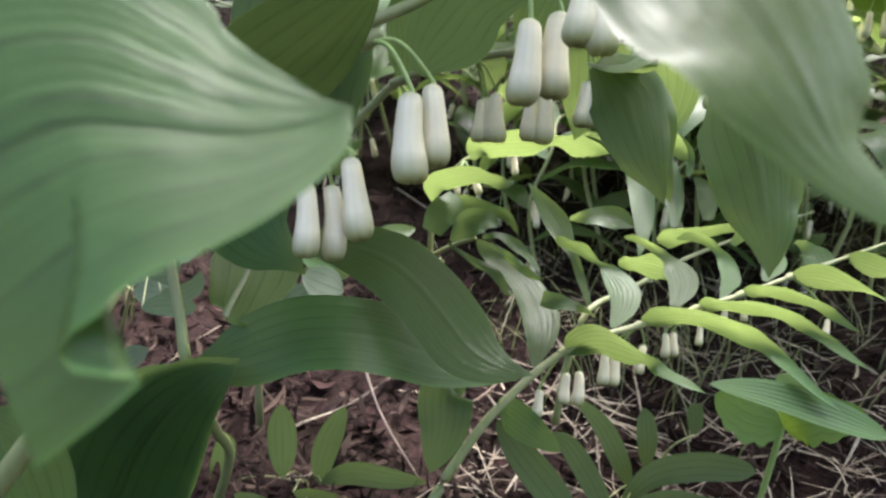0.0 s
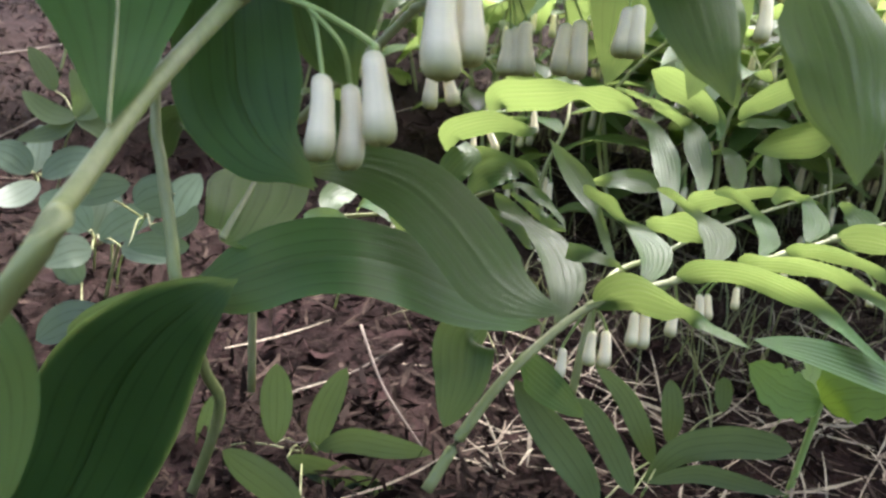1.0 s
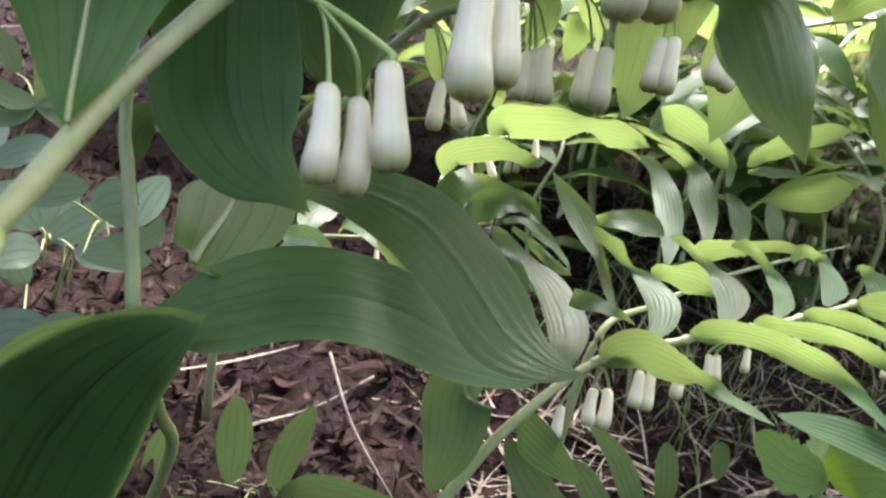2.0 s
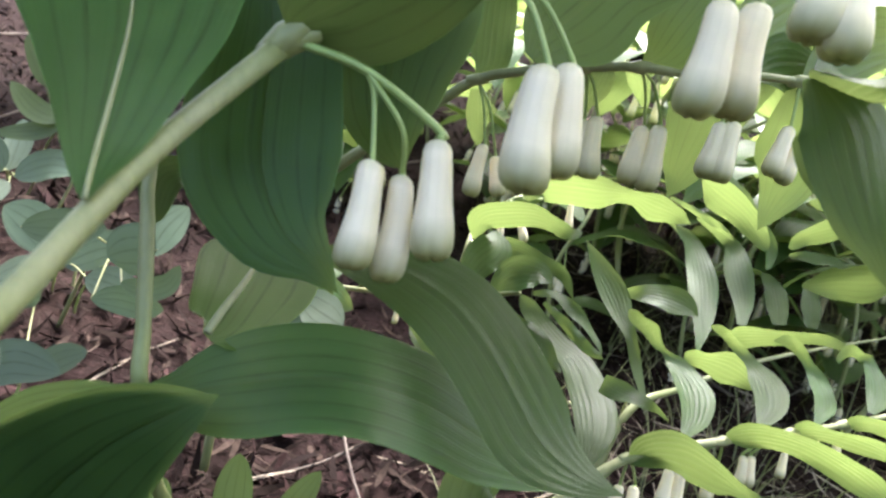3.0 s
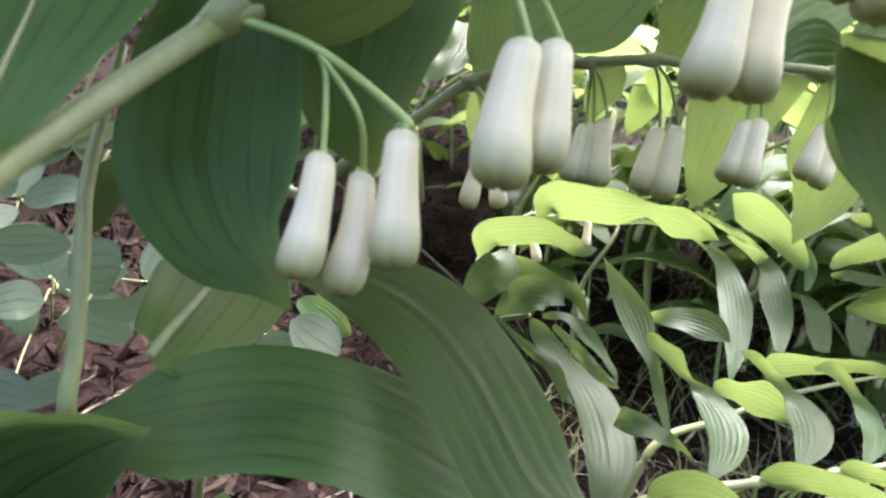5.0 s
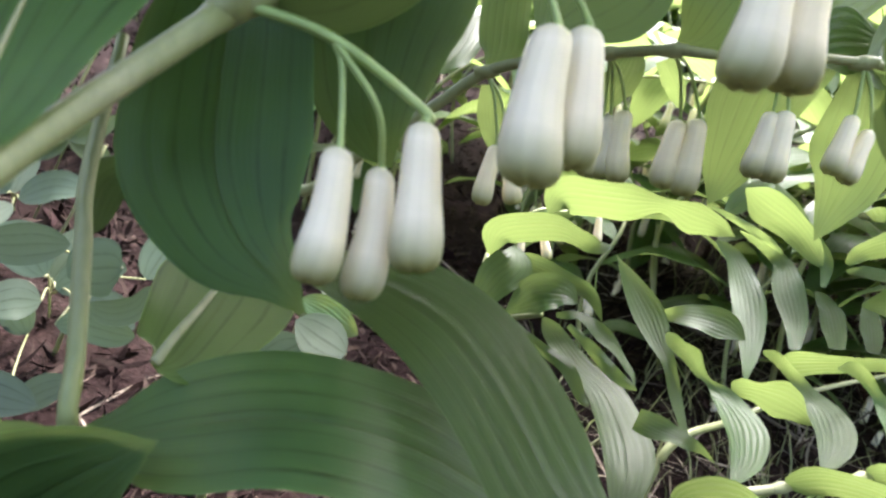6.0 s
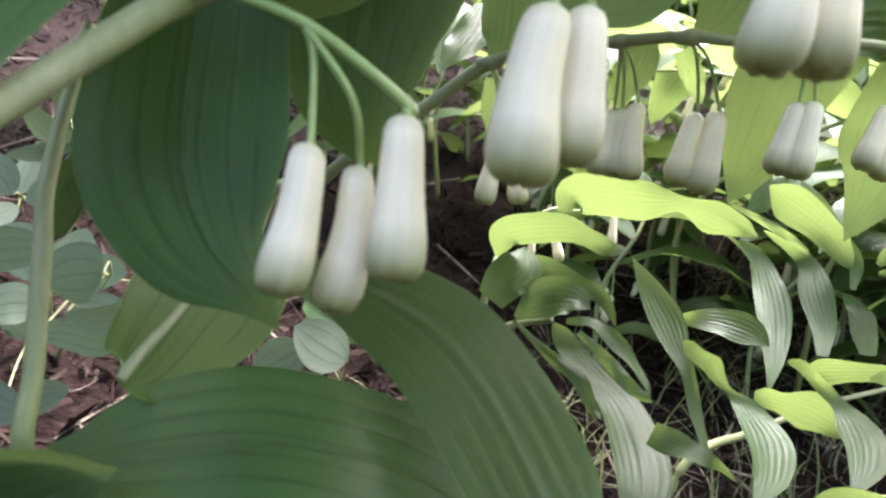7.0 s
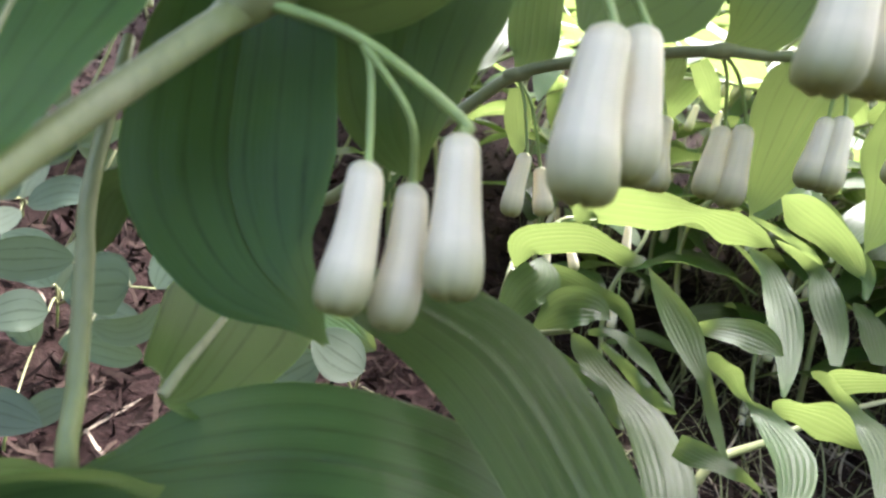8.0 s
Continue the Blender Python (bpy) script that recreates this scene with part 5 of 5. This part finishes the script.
herb((0.1457, 0.2770, -0.0379), "yellow-green herb with saw-edged lobed leaves", [
    ([(0.1442, 0.2651, 0.0224), (0.1295, 0.2641, 0.0252), (0.1155, 0.2653, 0.0346)], 0.02, LEANING),
    ([(0.1442, 0.2651, 0.0224), (0.1503, 0.2589, 0.0295), (0.1696, 0.2527, 0.0342)], 0.022, LEANING),
    ([(0.1442, 0.2651, 0.0224), (0.1504, 0.2770, 0.0270), (0.1610, 0.2876, 0.0344)], 0.02, LEANING)], [(0.1459, 0.2733, -0.0171), (0.1453, 0.2669, 0.0215)], FROND, thick=0.0012, lobes=5)
herb((-0.1751, 0.4281, -0.0428), "small herb with round blue-green leaves on litter", [
    ([(-0.0819, 0.2509, 0.0825), (-0.0852, 0.2508, 0.0821), (-0.0903, 0.2504, 0.0802), (-0.0937, 0.2499, 0.0778)], 0.0138, [(-0.00, 0.98, -0.21), (-0.00, 0.98, -0.21), (-0.00, 0.98, -0.21), (-0.00, 0.98, -0.21)]),
    ([(-0.1208, 0.2589, 0.0771), (-0.1128, 0.2593, 0.0789), (-0.1056, 0.2597, 0.0808), (-0.0989, 0.2600, 0.0822)], 0.0105, [(0.00, -0.98, 0.21), (0.00, -0.98, 0.21), (0.00, -0.98, 0.21), (0.00, -0.98, 0.21)]),
    ([(-0.0907, 0.2543, 0.0701), (-0.0842, 0.2543, 0.0698), (-0.0787, 0.2549, 0.0726), (-0.0767, 0.2561, 0.0781)], 0.0066, [(0.00, -0.98, 0.21), (0.00, -0.98, 0.21), (0.00, -0.98, 0.21), (0.00, -0.98, 0.21)]),
    ([(-0.1002, 0.2605, 0.0609), (-0.0932, 0.2609, 0.0625), (-0.0856, 0.2608, 0.0622), (-0.0804, 0.2609, 0.0625)], 0.0083, [(0.00, -0.98, 0.21), (0.00, -0.98, 0.21), (0.00, -0.98, 0.21), (0.00, -0.98, 0.21)])], [(-0.1577, 0.3909, 0.0055), (-0.1363, 0.3697, 0.0385)], WAXY)
herb((-0.2031, 0.4596, -0.0446), "creeping herb with rounded grey-green leaves over litter", [
    ([(-0.1661, 0.3772, 0.0276), (-0.1782, 0.3805, 0.0371), (-0.1915, 0.3822, 0.0416)], 0.02, LEANING),
    ([(-0.1678, 0.3860, 0.0223), (-0.1655, 0.3950, 0.0338), (-0.1653, 0.4036, 0.0441)], 0.018, FRONT),
    ([(-0.1604, 0.3759, 0.0240), (-0.1479, 0.3788, 0.0335), (-0.1323, 0.3751, 0.0390)], 0.018, LEANING),
    ([(-0.1572, 0.3601, 0.0241), (-0.1659, 0.3549, 0.0238), (-0.1753, 0.3483, 0.0190)], 0.017, LEANING),
    ([(-0.1458, 0.3655, 0.0249), (-0.1321, 0.3606, 0.0267), (-0.1176, 0.3543, 0.0242)], 0.015, LEANING),
    ([(-0.1331, 0.3981, 0.0290), (-0.1300, 0.4073, 0.0412), (-0.1236, 0.4159, 0.0518)], 0.018, FRONT)], [(-0.1667, 0.3845, 0.0176)], WAXY)
herb((-0.2887, 0.5705, -0.0314), "creeping herb with rounded grey-green leaves over litter", [
    ([(-0.2484, 0.4838, 0.0278), (-0.2614, 0.4871, 0.0372), (-0.2756, 0.4882, 0.0400)], 0.02, LEANING),
    ([(-0.2507, 0.4937, 0.0258), (-0.2547, 0.5089, 0.0401), (-0.2609, 0.5232, 0.0512)], 0.018, FRONT),
    ([(-0.2413, 0.4833, 0.0265), (-0.2249, 0.4864, 0.0370), (-0.2011, 0.4769, 0.0412)], 0.02, LEANING),
    ([(-0.2380, 0.4724, 0.0257), (-0.2454, 0.4600, 0.0193), (-0.2529, 0.4486, 0.0162)], 0.018, LEANING)], [(-0.2541, 0.5014, 0.0169)], WAXY)
herb((-0.1651, 0.3547, -0.0417), "trailing herb with soft pale green leaves", [
    ([(-0.1524, 0.2966, 0.0067), (-0.1394, 0.2992, 0.0153), (-0.1220, 0.2990, 0.0158)], 0.016, LEANING),
    ([(-0.1440, 0.3252, -0.0017), (-0.1353, 0.3274, 0.0055), (-0.1260, 0.3290, 0.0108)], 0.012, LEANING),
    ([(-0.1760, 0.3882, -0.0040), (-0.1837, 0.3909, 0.0042), (-0.1898, 0.3947, 0.0154)], 0.016, FRONT)], [(-0.1469, 0.3237, -0.0065)], WAXY)
herb((-0.2897, 0.5979, -0.0117), "ferny herb with small narrow dull leaflets", [
    ([(-0.2238, 0.4947, 0.0625), (-0.2406, 0.4955, 0.0643), (-0.2582, 0.4995, 0.0758)], 0.014, LEANING),
    ([(-0.2238, 0.4947, 0.0625), (-0.2364, 0.4919, 0.0534), (-0.2590, 0.4901, 0.0466)], 0.013, LEANING),
    ([(-0.2238, 0.4947, 0.0625), (-0.2111, 0.4969, 0.0701), (-0.2003, 0.5002, 0.0808)], 0.013, LEANING),
    ([(-0.2238, 0.4947, 0.0625), (-0.2067, 0.4927, 0.0575), (-0.1956, 0.4886, 0.0454)], 0.013, LEANING),
    ([(-0.2238, 0.4947, 0.0625), (-0.2216, 0.4989, 0.0757), (-0.2296, 0.5041, 0.0912)], 0.012, LEANING),
    ([(-0.2480, 0.5201, 0.0747), (-0.2561, 0.5244, 0.0876), (-0.2676, 0.5286, 0.1001)], 0.013, LEANING)], [(-0.2582, 0.5477, 0.0298), (-0.2238, 0.4947, 0.0625)])
herb((-0.0458, 0.3855, -0.0054), "small herb with a wet shiny round pale leaf", [
    ([(-0.0337, 0.3139, 0.0501), (-0.0424, 0.3131, 0.0535), (-0.0511, 0.3115, 0.0581)], 0.018, (0, -0.6, 0.8)),
    ([(-0.0486, 0.3190, 0.0487), (-0.0554, 0.3173, 0.0431), (-0.0621, 0.3156, 0.0376)], 0.015, LEANING)], [(-0.0387, 0.3529, 0.0241)], WAXY)

for points, thick in (([(-0.1856, 0.4128, -0.0580), (-0.1674, 0.3948, -0.0155), (-0.1503, 0.3770, 0.0278)], 0.0012), ([(-0.1801, 0.4223, -0.0610), (-0.1725, 0.4141, -0.0210), (-0.1709, 0.4152, 0.0148)], 0.001),
                      ([(-0.2373, 0.4797, -0.0491), (-0.2155, 0.4758, 0.0049), (-0.1942, 0.4748, 0.0677)], 0.001), ([(-0.2635, 0.5134, -0.0440), (-0.2469, 0.5079, 0.0050), (-0.2374, 0.5059, 0.0317)], 0.0009)):
    stalk = thing("stalk", points[0], "thin brownish-green bare stalk rising from litter", "stalk", "bare stalks")
    stem(stalk, points, [thick, thick * 0.9, thick * 0.6], sides=7)

# ---- a far small spray seen under the bells ----
little = thing("solomons_seal", (-0.0716, 0.4260, -0.0114), "small Solomon's seal spray with lime leaves low over the litter", "plant", "solomon's seal plants")
stem(little, [(-0.0716, 0.4260, -0.0114), (-0.0573, 0.3589, 0.0418), (-0.0424, 0.3417, 0.0544), (-0.0245, 0.3327, 0.0599), (-0.0036, 0.3289, 0.0655), (0.0097, 0.3227, 0.0632)], [0.0012, 0.0011, 0.001, 0.0009, 0.0008, 0.0006])
leaf(little, [(-0.0154, 0.2791, 0.0755), (-0.0088, 0.2759, 0.0698), (-0.0019, 0.2716, 0.0644), (0.0052, 0.2675, 0.0596)], 0.0061, [(0.11, 0.91, -0.40), (0.18, 0.90, -0.39), (0.16, 0.86, -0.48), (0.18, 0.86, -0.48)], shape=[0.56, 0.90, 1.00, 0.29], cup=0.2, wave=0.0006, steps=30, sides=6, pleats=0.003)
leaf(little, [(-0.0334, 0.3373, 0.0574), (-0.0285, 0.3295, 0.0660), (-0.0191, 0.3189, 0.0663), (-0.0088, 0.3109, 0.0584)], 0.01, [(0, -0.5, 0.85), LEANING], cup=0.2)
leaf(little, [(-0.0109, 0.3334, 0.0628), (-0.0063, 0.3247, 0.0687), (-0.0007, 0.3139, 0.0680), (0.0097, 0.3064, 0.0617)], 0.009, [(0, -0.5, 0.85), LEANING], cup=0.2)
leaf(little, [(-0.0466, 0.3471, 0.0545), (-0.0454, 0.3561, 0.0596), (-0.0409, 0.3633, 0.0625), (-0.0340, 0.3715, 0.0657)], 0.013, [LEANING, FRONT], cup=0.2)
leaf(little, [(-0.0229, 0.3427, 0.0584), (-0.0197, 0.3503, 0.0625), (-0.0135, 0.3571, 0.0644), (-0.0044, 0.3657, 0.0653)], 0.012, [LEANING, FRONT], cup=0.2)
leaf(little, [(-0.0575, 0.3518, 0.0523), (-0.0467, 0.3416, 0.0536), (-0.0385, 0.3309, 0.0536), (-0.0323, 0.3254, 0.0531)], 0.011, [LEANING, FRONT], cup=0.2)
leaf(little, [(-0.0101, 0.3160, 0.0577), (-0.0039, 0.3076, 0.0550), (0.0047, 0.3005, 0.0528), (0.0158, 0.2921, 0.0471)], 0.01, [LEANING, FRONT], cup=0.2)
for node, foot, mouth in (((-0.0245, 0.3327, 0.0599), (-0.0169, 0.3298, 0.0577), (-0.0164, 0.3275, 0.0508)), ((-0.0036, 0.3289, 0.0655), (-0.0058, 0.3271, 0.0600), (-0.0063, 0.3249, 0.0531)), ((-0.0036, 0.3289, 0.0655), (0.0037, 0.3253, 0.0612), (0.0040, 0.3233, 0.0552))):
    flower(little, node, foot, mouth, 0.95, sag=0.1, thin=0.0004)


# ---- the stand of plants further back ----
def stand_plant(seed, group, tall=(0.16, 0.24), spread=(0.2, 0.3), big=1.0, bells=5, start=0.42):
    """One whole arching plant: stem, leaves by turns on either side, bells in twos below."""
    r = random.Random(seed)
    plant = thing("solomons_seal", (0, 0, 0), "arching Solomon's seal in the dense stand behind, also added unseen for shade", "plant", group)
    h, reach = r.uniform(*tall), r.uniform(*spread)
    line = [Vector((0, 0, 0)), Vector((0.02 * r.uniform(-1, 1), 0.01, h * 0.5)), Vector((reach * 0.18, 0, h * 0.85)), Vector((reach * 0.5, 0.01, h)), Vector((reach * 0.8, 0, h * 0.97)), Vector((reach, 0, h * 0.86))]
    stem(plant, line, [0.0016, 0.0015, 0.0013, 0.0011, 0.0008, 0.0005], sides=7)
    count = r.randint(9, 12)
    for i in range(count):
        s = start + (0.99 - start) * i / (count - 1)
        at = curve_at(line, min(s, 0.999))
        way = 1 if i % 2 else -1
        long = big * r.uniform(0.07, 0.1) * (1 - 0.35 * max(0, s - 0.6) / 0.4)
        ahead, rise, drop = r.uniform(0.35, 0.7), r.uniform(0.1, 0.45), r.uniform(0.05, 0.5)
        side = Vector((ahead, way * 0.8, 0)).normalized()
        pts = [at, at + side * long * 0.3 + UP * long * rise * 0.35, at + side * long * 0.65 + UP * long * (rise * 0.35 - drop * 0.25), at + side * long * 0.95 + UP * long * (rise * 0.2 - drop * 0.9)]
        leaf(plant, pts, long * r.uniform(0.34, 0.42), [(0.1, -0.3 * way, 1), (0.2, 0.5 * way, 0.7)], cup=r.uniform(0.1, 0.3), wave=0.0012, steps=14, sides=3)
        if i % 2 == 0 and i < count - 2 and i < 2 * bells:
            for d in (-1, 1):
                foot = at + Vector((0.006 * d, 0.004 * d, -0.016))
                flower(plant, at, foot, foot + Vector((0.001 * d, 0.001, -0.017)), 0.95, sag=0.15, thin=0.0004)
    return plant


STAND = "solomon's seal stand"
kinds = [stand_plant(40 + k, STAND) for k in range(5)]
plain = [stand_plant(50 + k, STAND, bells=1) for k in range(5)]
r = random.Random(23)
spots = []
for k in range(900):
    y = 0.42 + 2.3 * r.random() ** 1.4
    x = r.uniform(-0.35, 0.85) * (0.35 + y)
    if x < 0.06 * y and y < 1.3 and r.random() < 0.8:
        continue
    if x < 0.12 and y < 0.62:
        continue
    if any((x - a) ** 2 + (y - b) ** 2 < (0.03 + 0.045 * y) ** 2 for a, b in spots):
        continue
    spots.append((x, y))
spots = [(x, y) for i, (x, y) in enumerate(spots) if y > 1.1 or (i % 5 < 4 if y > 0.62 else i % 2)]
done = {0: 0, 1: 0}
for x, y in spots:
    m = pose(x, y, ground_height(x, y) - 0.004, r.uniform(-8, 8), r.uniform(-8, 8), r.uniform(-70, 70) + (180 if r.random() < 0.25 else 0)) @ Matrix.Scale(r.uniform(0.75, 1.1) * (1 + 0.25 * max(0, y - 0.9)), 4)
    which = 0 if y < 0.75 else 1
    models = (kinds, plain)[which]
    if done[which] < 5:
        models[done[which]].matrix_basis = m
    else:
        copy_thing(models[r.randrange(5)], m).matrix_basis = m
    done[which] += 1

# lower ones close behind, leafy to the ground
low = [stand_plant(90 + k, STAND, (0.10, 0.15), (0.13, 0.18), 0.95, 2, 0.1) for k in range(4)]
k = 0
for y in (0.47, 0.53, 0.6, 0.67, 0.75):
    for i in range(6):
        x = (-0.07 if y > 0.55 else 0.07) + (0.055 + 0.075 * y) * i + r.uniform(-0.015, 0.015)
        v = y + r.uniform(-0.02, 0.02)
        if x < 0.02 and v < 0.5:
            continue
        m = pose(x, v, ground_height(x, v), r.uniform(-8, 8), r.uniform(-8, 8), r.uniform(0, 360)) @ Matrix.Scale(r.uniform(0.7, 1.05) * (0.75 + 0.5 * v), 4)
        if k < 4:
            low[k].matrix_basis = m
        else:
            copy_thing(low[k % 4], m).matrix_basis = m
        k += 1

# unseen taller plants, added beside and behind the path to shade the near ones
tall = [stand_plant(70 + k, STAND, (0.33, 0.38), (0.30, 0.36), 1.45, 0) for k in range(3)]
rows = [(-0.41 - 0.03 * (i % 2), 0.27 + 0.03 * i, 4 - 3 * i) for i in range(3)]
rows += [(-0.33, 0.27, -4), (0.47, 0.42, 178), (-0.38, 0.28, -6), (-0.32, 0.2, 6), (-0.32, 0.24, 1), (-0.3, 0.3, 3), (-0.32, 0.33, -2)]
rows += [(-0.25, 0.28, 2), (-0.26, 0.31, 2), (-0.27, 0.34, -3), (-0.4, 0.32, 0), (-0.43, 0.36, 0), (-0.42, 0.39, -4)]
rows += [(0.09 + 0.06 * i, -0.16 - 0.05 * (i % 2), 80 + 4 * i) for i in range(4)]
for k, (x, y, turn) in enumerate(rows):
    m = pose(x, y, ground_height(x, y), r.uniform(-4, 4), r.uniform(-4, 4), turn) @ Matrix.Scale(r.uniform(0.95, 1.05), 4)
    if k < 3:
        tall[k].matrix_basis = m
    else:
        copy_thing(tall[k % 3], m).matrix_basis = m

# more of the stand, added out of sight all round to dim skylight on the soil
for k in range(70):
    a, d = r.uniform(0, 6.28), r.uniform(0.5, 2.2)
    x, y = d * math.cos(a), d * math.sin(a)
    if y > 0.25 and -0.45 * (0.35 + y) < x < 0.95 * (0.35 + y):
        continue
    m = pose(x, y, ground_height(x, y) - 0.004, 0, 0, r.uniform(0, 360)) @ Matrix.Scale(r.uniform(1.0, 1.5), 4)
    copy_thing(plain[k % 5], m).matrix_basis = m


def blades(name, count, area, seed, label):
    """Thin grass and sedge blades in loose tufts."""
    g = random.Random(seed)
    verts, faces, uvs = [], [], []
    for _ in range(count // 8):
        y0 = area[2] + (area[3] - area[2]) * g.random() ** 1.5
        x0 = g.uniform(area[0], area[1]) * (0.4 + y0)
        for _ in range(8):
            x, y = x0 + g.gauss(0, 0.02), y0 + g.gauss(0, 0.02)
            a, l, w = g.uniform(0, 6.28), g.uniform(0.02, 0.07), g.uniform(0.0006, 0.0015)
            lean, n = g.uniform(0.3, 1.0), len(verts)
            base = Vector((x, y, ground_height(x, y) - 0.002))
            out = Vector((math.cos(a), math.sin(a), 0))
            side = Vector((-math.sin(a), math.cos(a), 0))
            for k in range(6):
                s = k / 5
                p = base + out * (l * lean * s * s) + UP * (l * (s - 0.45 * lean * s * s))
                for v in (-1, 1):
                    verts.append(p + side * (v * w * 0.5 * (1 - s) ** 0.6))
                    uvs.append((0.5 + 0.5 * v, s))
            faces += [(n + 2 * k, n + 2 * k + 1, n + 2 * k + 3, n + 2 * k + 2) for k in range(5)]
    return tagged(link(name, raw_mesh(name, verts, faces, uvs), GRASS), label, "grass", kind="stuff")


blades("grass", 3800, (0.05, 1.0, 0.36, 1.8), 31, "thin pale grass blades growing between the plants")


# ---- a leafy thicket that closes the view behind ----
def thicket(name, count, centre, size, seed):
    g = random.Random(seed)
    verts, faces, uvs = [], [], []
    lumps = [(Vector((g.uniform(-1, 1), g.uniform(-1, 1), g.uniform(-0.9, 1))), g.uniform(0.25, 0.5)) for _ in range(22)]
    for _ in range(count):
        c, rad = g.choice(lumps)
        d = Vector((g.gauss(0, 1), g.gauss(0, 1), g.gauss(0, 1))).normalized() * rad * g.uniform(0.6, 1.05)
        p = Vector(centre) + Vector(((c.x + d.x) * size[0], (c.y + d.y) * size[1], (c.z + d.z) * size[2]))
        turn = Euler((g.gauss(0, 0.7), g.gauss(0, 0.7), g.uniform(0, 6.28))).to_matrix()
        l, n = g.uniform(0.04, 0.09), len(verts)
        for k in range(4):
            s = k / 3
            half = 0.28 * l * (0.15, 0.9, 0.75, 0.03)[k]
            for v in (-1, 0, 1):
                verts.append(p + turn @ Vector((s * l, v * half, -0.25 * l * s * s + 0.2 * abs(v) * half)))
                uvs.append((0.5 + 0.5 * v, s))
        for k in range(3):
            for v in (0, 1):
                a = n + 3 * k + v
                faces.append((a, a + 1, a + 4, a + 3))
    return tagged(link(name, raw_mesh(name, verts, faces, uvs), FROND), "dense bright green shrub thicket behind the stand, also added unseen at its sides", "shrub", kind="stuff")


thicket("thicket", 5000, (-1.2, 3.6, 0.8), (1.3, 0.5, 0.5), 61)
thicket("thicket", 9000, (0.9, 3.4, 0.8), (1.3, 0.5, 0.45), 62)
thicket("thicket", 9000, (3.0, 3.2, 0.8), (1.4, 0.6, 0.45), 63)
thicket("thicket", 8000, (1.6, 2.6, 0.58), (1.2, 0.3, 0.28), 67)
thicket("thicket", 6000, (1.0, 1.85, 0.38), (0.85, 0.25, 0.2), 68)
# two more at the sides, unseen, added to hold back low sky light
thicket("thicket", 4000, (-2.6, 0.6, 0.8), (0.6, 1.6, 0.8), 64)
thicket("thicket", 4000, (3.0, 0.2, 0.6), (0.6, 1.6, 0.6), 65)
